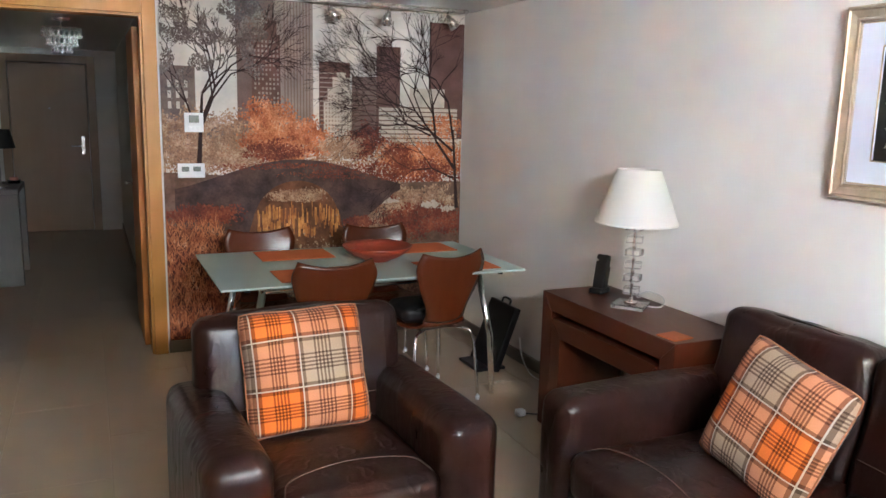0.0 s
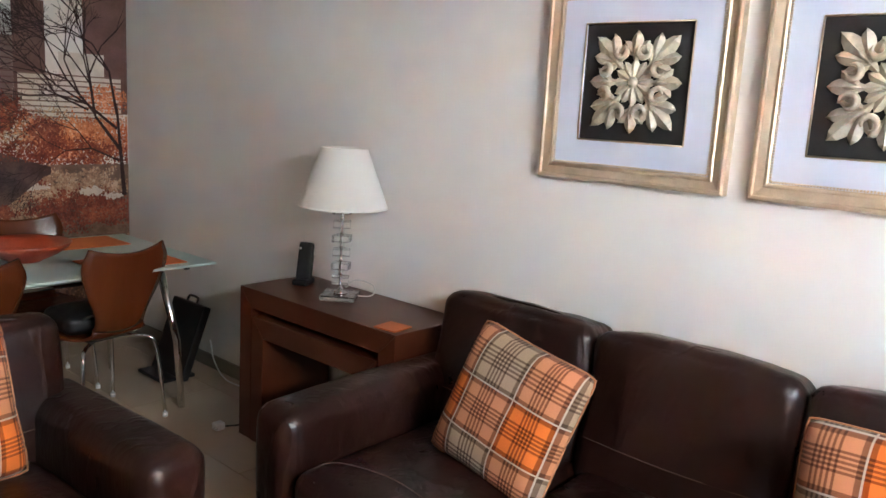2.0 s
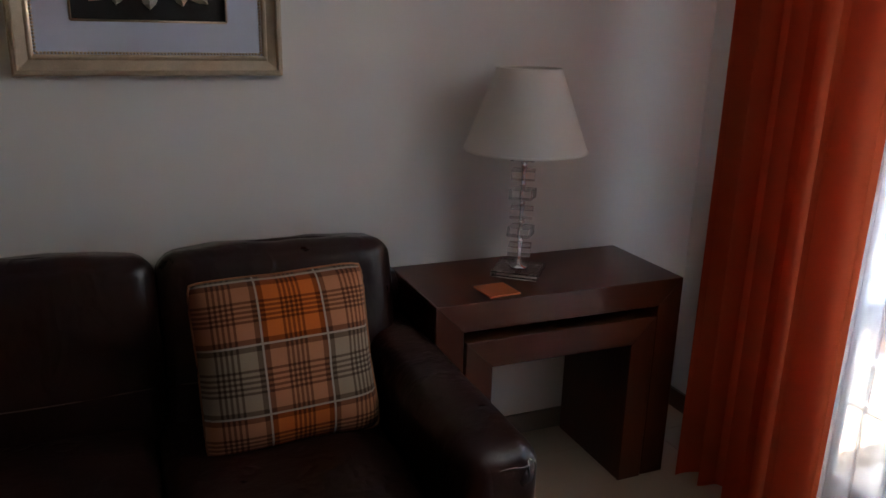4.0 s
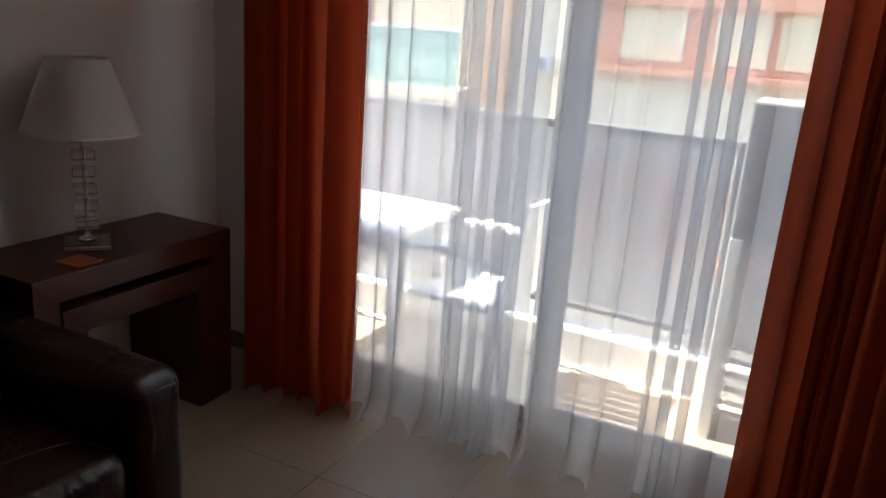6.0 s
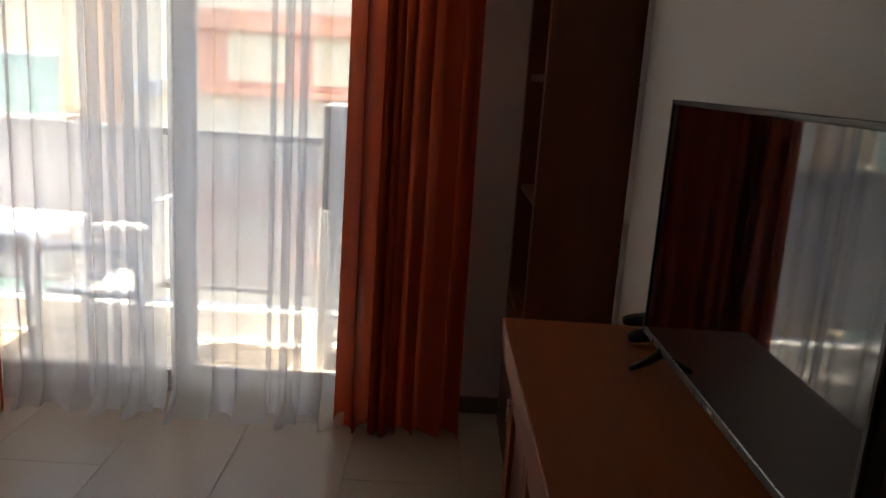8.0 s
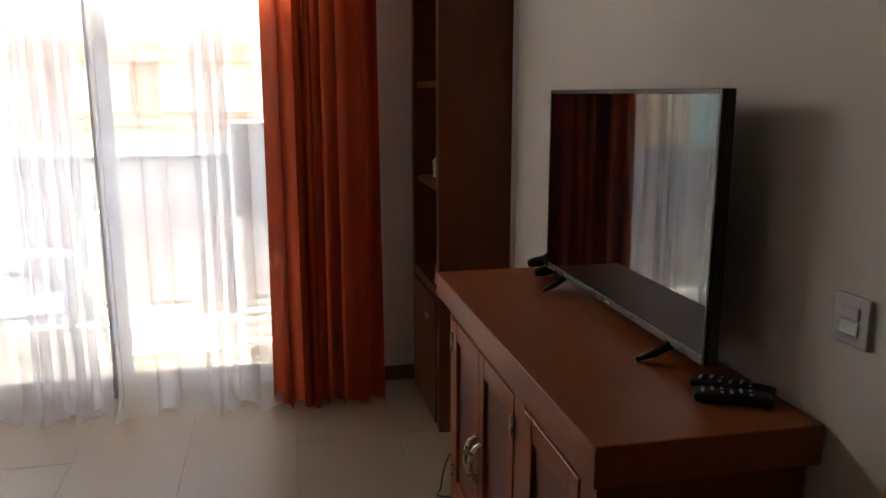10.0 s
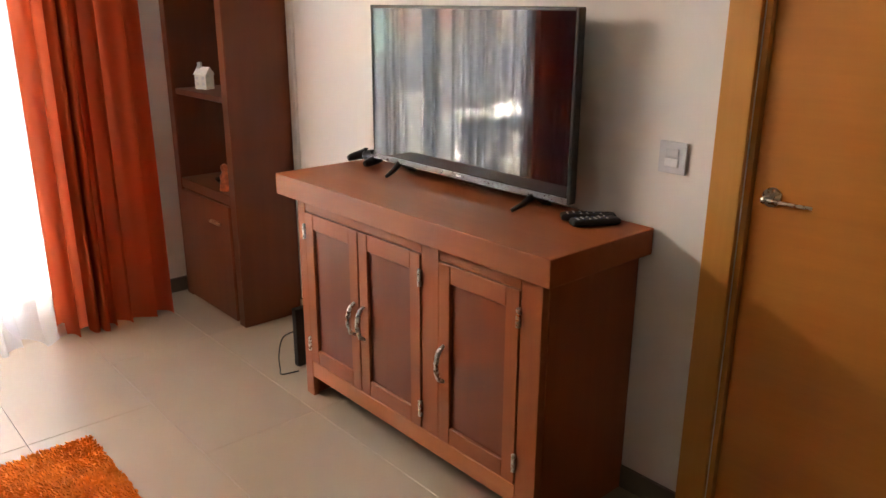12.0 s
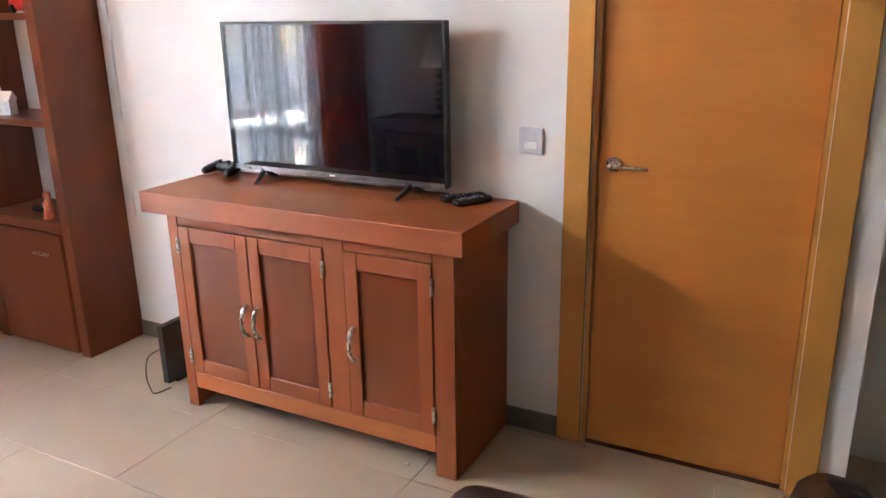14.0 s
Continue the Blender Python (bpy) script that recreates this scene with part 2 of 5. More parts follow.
def turned(profile, n=32, cx=0.0, cy=0.0, close=False):
    """A lathed surface from (radius, height) pairs."""
    bm = bmesh.new()
    rings = []
    for r, z in profile:
        if r < 1e-5:
            rings.append([bm.verts.new((cx, cy, z))] * n)
        else:
            rings.append([bm.verts.new((cx + r * math.cos(2 * math.pi * i / n), cy + r * math.sin(2 * math.pi * i / n), z)) for i in range(n)])
    for a, b in zip(rings, rings[1:]):
        for i in range(n):
            vs = list(dict.fromkeys([a[i], a[(i + 1) % n], b[(i + 1) % n], b[i]]))
            if len(vs) > 2:
                bm.faces.new(vs)
    for f in bm.faces:
        f.smooth = True
    return bm


def tube(points, r, n=8, bm=None):
    """A round bar along points."""
    bm = bm or bmesh.new()
    pts = [Vector(p) for p in points]
    rings = []
    for i, p in enumerate(pts):
        d = (pts[min(i + 1, len(pts) - 1)] - pts[max(i - 1, 0)]).normalized()
        side = d.cross(Vector((0, 0, 1)))
        side = side.normalized() if side.length > 1e-3 else Vector((1, 0, 0))
        up = side.cross(d)
        rr = r[i] if isinstance(r, (list, tuple)) else r
        rings.append([bm.verts.new(p + rr * (math.cos(2 * math.pi * k / n) * side + math.sin(2 * math.pi * k / n) * up)) for k in range(n)])
    for a, b in zip(rings, rings[1:]):
        for k in range(n):
            bm.faces.new([a[k], a[(k + 1) % n], b[(k + 1) % n], b[k]]).smooth = True
    bm.faces.new(rings[0])
    bm.faces.new(rings[-1][::-1])
    return bm


def smooth_path(points, steps=6):
    """Catmull-Rom through points."""
    p = [Vector(q) for q in points]
    p = [2 * p[0] - p[1]] + p + [2 * p[-1] - p[-2]]
    out = []
    for i in range(1, len(p) - 2):
        for s in range(steps):
            t = s / steps
            a, b, c, d = p[i - 1], p[i], p[i + 1], p[i + 2]
            out.append(0.5 * (2 * b + (c - a) * t + (2 * a - 5 * b + 4 * c - d) * t * t + (3 * b - a - 3 * c + d) * t ** 3))
    return out + [p[-2]]


def padded(cx, cy, cz, sx, sy, sz, r, bulge=(0, 0, 0), n=12, wrinkle=0.0, seed=0.0):
    """An upholstered block: rounded edges, faces that swell, slight wrinkles."""
    bm = bmesh.new()
    half = Vector((sx / 2, sy / 2, sz / 2))
    made = {}

    def vert(i, j, k):
        key = (i, j, k)
        if key not in made:
            u = Vector((2 * i / n - 1, 2 * j / n - 1, 2 * k / n - 1))
            q = Vector([math.copysign(min(1.0, abs(c) ** 0.85), c) for c in u])
            p = Vector((q.x * half.x, q.y * half.y, q.z * half.z))
            core = Vector([max(-h + r, min(h - r, c)) for c, h in zip(p, half)])
            d = p - core
            if d.length > 1e-6:
                p = core + d.normalized() * min(r, d.length if d.length < r else r)
            for a in range(3):
                b, c = (a + 1) % 3, (a + 2) % 3
                p[a] += math.copysign(1, u[a]) * bulge[a] * abs(u[a]) * (1 - u[b] ** 2) * (1 - u[c] ** 2)
            if wrinkle:
                w = noise.noise(Vector((p.x * 5 + seed, p.y * 5, p.z * 5))) + 0.5 * noise.noise(Vector((p.x * 14 + seed, p.y * 14, p.z * 9)))
                p += p.normalized() * wrinkle * w
            made[key] = bm.verts.new(p + Vector((cx, cy, cz)))
        return made[key]

    for a in range(3):
        for side in (0, n):
            for i in range(n):
                for j in range(n):
                    q = []
                    for di, dj in ((0, 0), (1, 0), (1, 1), (0, 1)):
                        idx = [0, 0, 0]
                        idx[a], idx[(a + 1) % 3], idx[(a + 2) % 3] = side, i + di, j + dj
                        q.append(vert(*idx))
                    f = bm.faces.new(q if side else q[::-1])
                    f.smooth = True
    return bm


def part(name, bm, material, parent=None, label="", kind=""):
    """One bmesh as one mesh object, under a thing or a part."""
    me = bpy.data.meshes.new(name)
    bmesh.ops.recalc_face_normals(bm, faces=bm.faces[:])
    bm.to_mesh(me)
    bm.free()
    me.materials.append(material)
    ob = new(name, me)
    if parent is not None:
        ob.parent = parent
    if label or kind:
        tagged(ob, label, kind=kind)
    return ob


def thing(name, label, category, m=None, group="", kind=""):
    ob = new(name)
    ob.empty_display_size = 0.1
    ob.matrix_basis = m or Matrix()
    return tagged(ob, label, category, group, kind)


def struct(name, bm, material, label, category):
    return tagged(part(name, bm, material), label, category, kind="structure")


# ---- the large structure ----
XE, XW, YN, YS, ZC = 0.015, -3.39, 3.15, -2.985, 2.265
T = 0.15
HX0, HX1, HY = -3.75, -2.11, 8.6


def shell():
    struct("wall_east", cube(XE, XE + T, YS - T, YN + T, -0.1, ZC), WALL, "plain light grey painted wall behind the sofa", "wall")
    bm = cube(-2.12, XE, YN, YN + T, -0.1, ZC)
    box(bm, -3.06, -2.12, YN, YN + T, 2.13, ZC)
    box(bm, -4.2, -3.06, YN, YN + T, -0.1, ZC)
    struct("wall_north", bm, WALL, "light grey wall with a doorway to the hall", "wall")
    bm = cube(-0.60, XE, YS - T, YS, -0.1, ZC)
    box(bm, XW - T, -2.55, YS - T, YS, -0.1, ZC)
    box(bm, -2.55, -0.60, YS - T, YS, 2.14, ZC)
    box(bm, -2.55, -0.60, YS - T, YS, -0.1, -0.004)
    struct("wall_south", bm, WALL, "grey wall around the balcony door", "wall")
    bm = cube(XW - T, XW, YS, 0.0, -0.1, ZC)
    box(bm, XW - T, XW, 0.70, 0.87, -0.1, ZC)
    box(bm, XW - T, XW, 0.0, 0.70, 2.05, ZC)
    struct("wall_west", bm, WALL, "light grey wall behind the television", "wall")
    bm = cube(-3.72, XW - T, 0.72, 0.87, -0.1, ZC)
    box(bm, -3.87, -3.72, 0.72, YN, -0.1, ZC)
    struct("wall_recess", bm, WALL, "light grey wall of the recess beside the door", "wall")
    struct("ceiling", cube(-4.35, XE + T, YS - T, YN + T, ZC, ZC + 0.12), CEIL, "plain white painted ceiling", "ceiling")
    struct("hall_ceiling", cube(HX0 - T, HX1 + T, YN + T, HY + T, 2.2, 2.32), CEIL, "plain white ceiling of the dim hall", "ceiling")
    bm = cube(HX1, HX1 + T, YN + T, HY + T, -0.1, 2.2)
    box(bm, HX0 - T, HX0, YN + T, HY + T, -0.1, 2.2)
    box(bm, HX0, -3.32, HY, HY + T, -0.1, 2.2)
    box(bm, -2.42, HX1, HY, HY + T, -0.1, 2.2)
    box(bm, -3.32, -2.42, HY, HY + T, 2.06, 2.2)
    box(bm, HX0 - T, HX1 + T, HY + T, HY + T + 0.05, -0.1, 2.2)
    struct("wall_hall", bm, WALL, "light grey walls of the narrow dim hall", "wall")


shell()

# ---- skirting, floor ----
FLOOR = struct("floor", cube(-4.35, XE + T, YS, HY + T, -0.12, -0.008), GROUT, "large satin beige porcelain floor tiles with thin dark joints", "floor")


def skirting():
    runs = [(XE - 0.012, XE, YS, YN), (-2.045, XE - 0.012, YN - 0.012, YN), (XW, -2.55, YS, YS + 0.012), (-0.60, XE - 0.012, YS, YS + 0.012),
            (XW, XW + 0.012, YS + 0.012, -0.09), (XW, XW + 0.012, 0.79, 0.87), (HX1 - 0.012, HX1, YN + T, HY)]
    for a, b, c, d in runs:
        struct("baseboard", cube(a, b, c, d, 0, 0.08, 0.002, 1), SKIRT, "low greyish brown tiled skirting along the wall", "baseboard")


skirting()


# ---- doors and casings ----
def west_door():
    d = thing("door_1", "closed honey oak veneered door with a steel lever handle", "door", pose(XW, 0.35, 0), kind="structure")
    part("door_leaf", cube(-0.055, -0.018, -0.333, 0.333, 0.006, 2.028, 0.002, 1), DOORW, d)
    for y0, y1, z0, z1 in ((-0.44, -0.352, 0, 2.13), (0.352, 0.44, 0, 2.13), (-0.352, 0.352, 2.045, 2.13)):
        part("casing", cube(0.0, 0.018, y0, y1, z0, z1, 0.004), DOORJ, d)
    for y0, y1, z0, z1 in ((-0.352, -0.335, 0, 2.045), (0.335, 0.352, 0, 2.045), (-0.335, 0.335, 2.03, 2.045)):
        part("jamb", cube(-0.15, -0.001, y0, y1, z0, z1), DOORJ, d)
    for y0, y1, z0, z1 in ((-0.334, -0.300, 0, 2.029), (0.300, 0.334, 0, 2.029), (-0.299, 0.299, 1.99, 2.029)):
        part("door_stop", cube(-0.149, -0.057, y0, y1, z0, z1), DOORJ, d)
    part("threshold", cube(-0.149, -0.002, -0.334, 0.334, 0.0, 0.005), MAHOG, d, "dark threshold strip under the door")
    h = part("door_handle", turned([(0.0, 0.0), (0.025, 0.0), (0.025, 0.008), (0.012, 0.012), (0.009, 0.05), (0.0, 0.05)], 20), STEEL, d, "satin steel lever handle")
    h.matrix_basis = pose(-0.018, -0.28, 1.045, 0, 90, 0)
    lever = tube(smooth_path([(0, 0, 0.045), (0, 0.04, 0.047), (0, 0.12, 0.043)]), [0.0045] * 12 + [0.004], 10)
    part("lever", lever, STEEL, h)


def doorway():
    d = thing("doorway_trim", "honey oak casing around the open doorway to the hall", "door frame", pose(-2.59, YN, 0), kind="structure")
    for x0, x1, z0, z1 in ((0.455, 0.535, 0, 2.21), (-0.535, -0.455, 0, 2.21), (-0.455, 0.455, 2.12, 2.21)):
        part("casing", cube(x0, x1, -0.02, 0.0, z0, z1, 0.004), DOORJ, d)
    for x0, x1, z0, z1 in ((0.44, 0.468, 0, 2.12), (-0.468, -0.44, 0, 2.12), (-0.44, 0.44, 2.105, 2.128)):
        part("jamb", cube(x0, x1, 0.001, 0.16, z0, z1), DOORJ, d)
    leaf = thing("hall_door", "honey oak door standing open against the hall wall", "door", pose(-2.165, YN + 0.2, 0), kind="structure")
    part("door_leaf", cube(-0.018, 0.018, 0, 0.78, 0.006, 2.06, 0.002, 1), DOORW, leaf)
    h = part("door_handle", turned([(0.0, 0.0), (0.025, 0.0), (0.025, 0.008), (0.01, 0.012), (0.009, 0.05), (0.0, 0.05)], 16), STEEL, leaf, "dark steel lever handle")
    h.matrix_basis = pose(-0.018, 0.70, 1.03, 0, -90, 0)
    part("lever", tube([(0, 0, 0.045), (0, -0.06, 0.047), (0, -0.11, 0.044)], 0.008, 8), STEEL, h)
    e = thing("entrance_door", "pale wooden flat entrance door with a bright lever handle, closed", "door", pose(-2.87, HY, 0), kind="structure")
    part("door_leaf", cube(-0.42, 0.42, 0.01, 0.06, 0.006, 2.03, 0.003, 1), HALLD, e)
    for x0, x1, z0, z1 in ((-0.52, -0.425, 0, 2.13), (0.425, 0.52, 0, 2.13), (-0.425, 0.425, 2.035, 2.13)):
        part("casing", cube(x0, x1, -0.02, 0.0, z0, z1, 0.004), HALLD, e)
    p = part("lock_plate", cube(0.33, 0.37, 0.0, 0.01, 0.95, 1.17, 0.003), STEEL, e)
    part("lever", tube([(0.35, 0.0, 1.05), (0.35, -0.05, 1.05), (0.33, -0.055, 1.05), (0.22, -0.055, 1.05)], 0.009, 8), STEEL, p)
    part("peephole", turned([(0, 0), (0.012, 0), (0.012, 0.01), (0, 0.01)], 12), STEEL, e).matrix_basis = pose(0, 0.01, 1.5, 90, 0, 0)


west_door()
doorway()


# ---- balcony door ----
def balcony_door():
    w = thing("window_1", "white aluminium sliding balcony door with two glass panels", "window", pose(-1.575, YS - 0.08, 0), kind="structure")
    for x0, x1, z0, z1 in ((-0.975, -0.925, 0, 2.14), (0.925, 0.975, 0, 2.14), (-0.925, 0.925, 2.09, 2.14), (-0.925, 0.925, 0.0, 0.035)):
        part("window_frame", cube(x0, x1, -0.05, 0.05, z0, z1, 0.004), ALU, w)
    for a, b, y in ((-0.925, 0.0, -0.024), (-0.06, 0.925, 0.024)):
        s = part("sash", cube(a, a + 0.075, y - 0.02, y + 0.02, 0.037, 2.088, 0.004), ALU, w)
        part("stile", cube(b - 0.075, b, y - 0.02, y + 0.02, 0.037, 2.088, 0.004), ALU, s)
        part("bottom_rail", cube(a + 0.077, b - 0.077, y - 0.02, y + 0.02, 0.037, 0.105, 0.004), ALU, s)
        part("top_rail", cube(a + 0.077, b - 0.077, y - 0.02, y + 0.02, 2.01, 2.088, 0.004), ALU, s)
        g = part("pane", cube(a + 0.077, b - 0.077, y - 0.004, y + 0.004, 0.107, 2.008), PANE, s)
        g.visible_shadow = False


balcony_door()


# ---- curtains ----
def drape(name, label, material, x0, x1, y, top, folds, amp, seed, flare=0.0, hem=0.0, nx=140, nz=36, cat="curtain", sway=0.25):
    """A hanging cloth gathered in uneven folds; its hem may flare and spread on the floor."""
    rng = random.Random(seed)
    ph = [rng.uniform(0, 6.28) for _ in range(6)]
    th = thing(name, label, cat, pose((x0 + x1) / 2, y, 0))
    cx = (x0 + x1) / 2
    bm = bmesh.new()
    rows = []
    for k in range(nz + 1):
        s = k / nz
        z = top * (1 - s)
        row = []
        for i in range(nx + 1):
            u = i / nx
            a = 2 * math.pi * folds * (u + 0.050 * math.sin(2 * math.pi * u * 1.3 + ph[0]) + 0.024 * math.sin(2 * math.pi * 3.1 * u + ph[1]))
            drift = 0.5 * math.sin(2.1 * s + ph[2] + 5 * u) * s
            wave = math.sin(a + drift) + 0.16 * math.sin(2 * a + ph[3] + 1.2 * s) + 0.30 * math.sin(0.5 * a + ph[4])
            amp_here = amp * (0.95 + 0.05 * s + 0.35 * math.sin(9 * u + ph[5]) + 0.15 * math.sin(23 * u + ph[3]))
            xx = x0 + (x1 - x0) * u
            xx = cx + (xx - cx) * (1 + flare * s ** 2) + sway * amp_here * math.cos(a + drift + 0.4 * math.sin(3 * u + ph[2]))
            yy = amp_here * wave
            zz = z
            if hem:
                low = max(0.0, 1 - z / 0.16)
                yy += 1.5 * hem * low * low * (0.6 + 0.6 * math.sin(a * 0.5 + ph[1]))
                zz = z + 0.02 * low * (1 + math.sin(a * 0.5 + ph[2])) * 0.5
            row.append(bm.verts.new((xx - cx, yy, max(0.004, zz))))
        rows.append(row)
    for a, b in zip(rows, rows[1:]):
        for i in range(nx):
            bm.faces.new([a[i], b[i], b[i + 1], a[i + 1]]).smooth = True
    part("cloth", bm, material, th)
    return th


def curtains():
    rail = thing("curtain_rail", "plain white double curtain rail fixed under the ceiling", "curtain rail", pose(-1.6, -2.78, 2.235))
    part("track", cube(-1.45, 1.3, -0.055, -0.03, 0, 0.03, 0.004), WHITEP, rail)
    part("track", cube(-1.45, 1.3, 0.03, 0.055, 0, 0.03, 0.004), WHITEP, rail)
    drape("orange_curtain", "heavy burnt orange curtain hanging in deep folds, drawn aside", ORANGE, -0.93, -0.36, -2.735, 2.235, 5.7, 0.045, 3, 0.03, nx=320, sway=0.40)
    drape("orange_curtain", "heavy burnt orange curtain hanging in deep folds, drawn aside", ORANGE, -2.85, -2.372, -2.735, 2.235, 7.0, 0.043, 8, 0.05, nx=320, sway=0.50)
    drape("sheer_curtain", "thin white voile curtain with soft folds, hem on the floor", SHEER, -1.585, -0.86, -2.805, 2.235, 9.0, 0.026, 5, 0.0, 0.06, 260, 40, "curtain", 0.95)
    drape("sheer_curtain", "thin white voile curtain with soft folds, hem on the floor", SHEER, -2.43, -1.615, -2.80, 2.235, 8.0, 0.028, 17, 0.0, 0.075, 260, 40, "curtain", 0.95)


curtains()


# ---- sofa and armchair ----
def bent(bm, m):
    bmesh.ops.transform(bm, matrix=m, verts=bm.verts[:])
    return bm


def settee(name, label, cat, w, d, seats, m, tall=0.0, bt=0.20, fr=0.15, back=0.19, tip=-11, arm_up=0.0, aw=0.185):
    """Leather seat facing -y: arms, base, seat and back cushions, feet."""
    th = thing(name, label, cat, m)
    inner = w - 2 * aw
    part("base", padded(0, -0.01, 0.18, inner + 0.02, d - 0.05, 0.24, 0.03), LEATHER, th)
    part("back_frame", padded(0, d / 2 - 0.01 - fr / 2, 0.41 + tall / 2, w - (0.06 if seats > 1 else 0.20), fr, 0.68 + tall, 0.045), LEATHER, th)
    for sx in (-1, 1):
        arm = part("arm", padded(sx * (w / 2 - aw / 2), -0.01, 0.325 + arm_up / 2, aw, d - 0.02, 0.55 + arm_up, 0.056, (0.008, 0.008, 0.012), 24, 0.004, sx + w), LEATHER, th)
        x0, x1, yf = sx * (w / 2 - aw / 2) - aw / 2 + 0.042, sx * (w / 2 - aw / 2) + aw / 2 - 0.042, -d / 2 + 0.004
        loop = [(x0, yf, 0.09), (x0, yf, 0.30), (x0, yf, 0.53 + arm_up), (x0 + 0.016, yf, 0.556 + arm_up), (x1 - 0.016, yf, 0.556 + arm_up), (x1, yf, 0.53 + arm_up), (x1, yf, 0.30), (x1, yf, 0.09)]
        part("piping", tube(smooth_path(loop, 5), 0.0035, 6), LEATHER_DARK, arm)
        for yy in (-d / 2 + 0.08, d / 2 - 0.1):
            part("foot", cube(sx * (w / 2 - 0.1) - 0.03, sx * (w / 2 - 0.1) + 0.03, yy - 0.03, yy + 0.03, 0, 0.08, 0.006), MAHOG_Z, th)
    cw = inner / seats
    for i in range(seats):
        cx = -inner / 2 + cw * (i + 0.5)
        c = part("seat_cushion", padded(cx, -0.11, 0.355, cw - 0.008, d - 0.22, 0.17, 0.05, (0.0, 0.012, 0.028), 24, 0.010, i * 3.1 + w), LEATHER, th)
        arc = [(cx - cw / 2 + 0.03, -d / 2 + 0.05, 0.436), (cx - cw * 0.36, -d / 2 + 0.13, 0.457), (cx, -d / 2 + 0.165, 0.468), (cx + cw * 0.36, -d / 2 + 0.13, 0.457), (cx + cw / 2 - 0.03, -d / 2 + 0.05, 0.436)]
        part("stitching", tube(smooth_path(arc, 6), 0.0022, 5), STITCH, c, "pale stitched seam")
        bw = (w - (0.18 if seats == 1 else 0.185)) / seats
        cb = -bw * seats / 2 + bw * (i + 0.5)
        bc = padded(0, 0, 0, bw - 0.004, bt, 0.50 + tall, 0.05, (0.006, 0.025, 0.018), 24, 0.009, i * 5.7 + w)
        lean = pose(cb, d / 2 - back, 0.615 + tall / 2, tip, 0, 0)
        by = bt / 2 - 0.1
        b = part("back_cushion", bent(bc, lean), LEATHER, th)
        hw = bw / 2 - 0.035
        tz = tall / 2
        top = [(-hw, -0.03, 0.225 + tz), (-hw * 0.6, -0.035, 0.256 + tz), (0, -0.04, 0.264 + tz), (hw * 0.6, -0.035, 0.256 + tz), (hw, -0.03, 0.225 + tz)]
        part("piping", bent(tube(smooth_path(top, 6), 0.005, 6), lean), LEATHER_DARK, b)
        mid = [(-hw, -0.112 - by, -0.09), (0, -0.128 - by, -0.095), (hw, -0.112 - by, -0.09)]
        part("stitching", bent(tube(smooth_path(mid, 8), 0.002, 5), lean), STITCH, b)
    return th


STITCH = surface("stitch_thread", (0.10, 0.062, 0.048), 0.7, vary=0.1)
settee("sofa", "dark brown leather three-seat sofa with padded cushions against the wall", "sofa", 2.12, 1.01, 3, pose(-0.495, -0.727, 0, 0, 0, -90), arm_up=0.010, aw=0.19)
settee("armchair", "dark brown leather armchair with broad arms and seat cushion", "armchair", 0.965, 0.82, 1, pose(-1.752, 0.53, 0, 0, 0, 3.0), -0.02, 0.13, 0.10, 0.138, -6, aw=0.205)


def pillow(label, m, size=0.46, seed=0.0, shift=(0, 0)):
    """A stuffed square cushion with woven tartan covers, piped edge."""
    th = thing("cushion", label, "cushion", m, "tartan cushions")
    bm = bmesh.new()
    uv = bm.loops.layers.uv.new("cloth")
    n = 22
    grid = {}
    for side in (-1, 1):
        for i in range(n + 1):
            for j in range(n + 1):
                u, v = 2 * i / n - 1, 2 * j / n - 1
                edge = i in (0, n) or j in (0, n)
                if edge and side == 1:
                    grid[side, i, j] = grid[-1, i, j]
                    continue
                pull = 1 - 0.045 * (1 - u * u) * abs(v) ** 3 - 0.045 * (1 - v * v) * abs(u) ** 3
                pull *= 1 - 0.055 * (u * v) ** 6 + 0.012 * noise.noise(Vector((u * 2 + seed, v * 2, 4.0)))
                t = 0.082 * ((1 - u ** 4) * (1 - v ** 4)) ** 0.6
                t += 0.009 * noise.noise(Vector((u * 3 + seed, v * 3, side))) * (1 - max(abs(u), abs(v)) ** 2)
                grid[side, i, j] = bm.verts.new((u * size / 2 * pull, side * t * (0.92 + 0.08 * v), v * size / 2 * pull))
    for side in (-1, 1):
        for i in range(n):
            for j in range(n):
                ids = [(i, j), (i + 1, j), (i + 1, j + 1), (i, j + 1)]
                f = bm.faces.new([grid[side, a, b] for a, b in ids])
                f.smooth = True
                for lp, (a, b) in zip(f.loops, ids):
                    lp[uv].uv = (a / n / 0.74 + shift[0], b / n / 0.74 + shift[1])
    part("cover", bm, PLAID, th)
    rim = []
    for k in range(81):
        e, t = int(k / 20) % 4, 2 * (k % 20) / 20 - 1
        u, v = ((t, -1), (1, t), (-t, 1), (-1, -t))[e]
        pull = 1 - 0.045 * (1 - u * u) * abs(v) ** 3 - 0.045 * (1 - v * v) * abs(u) ** 3
        pull *= 1 - 0.055 * (u * v) ** 6 + 0.012 * noise.noise(Vector((u * 2 + seed, v * 2, 4.0)))
        rim.append((u * size / 2 * pull, 0, v * size / 2 * pull))
    part("seam", tube(rim, 0.0035, 6), SEAM, th)
    return th


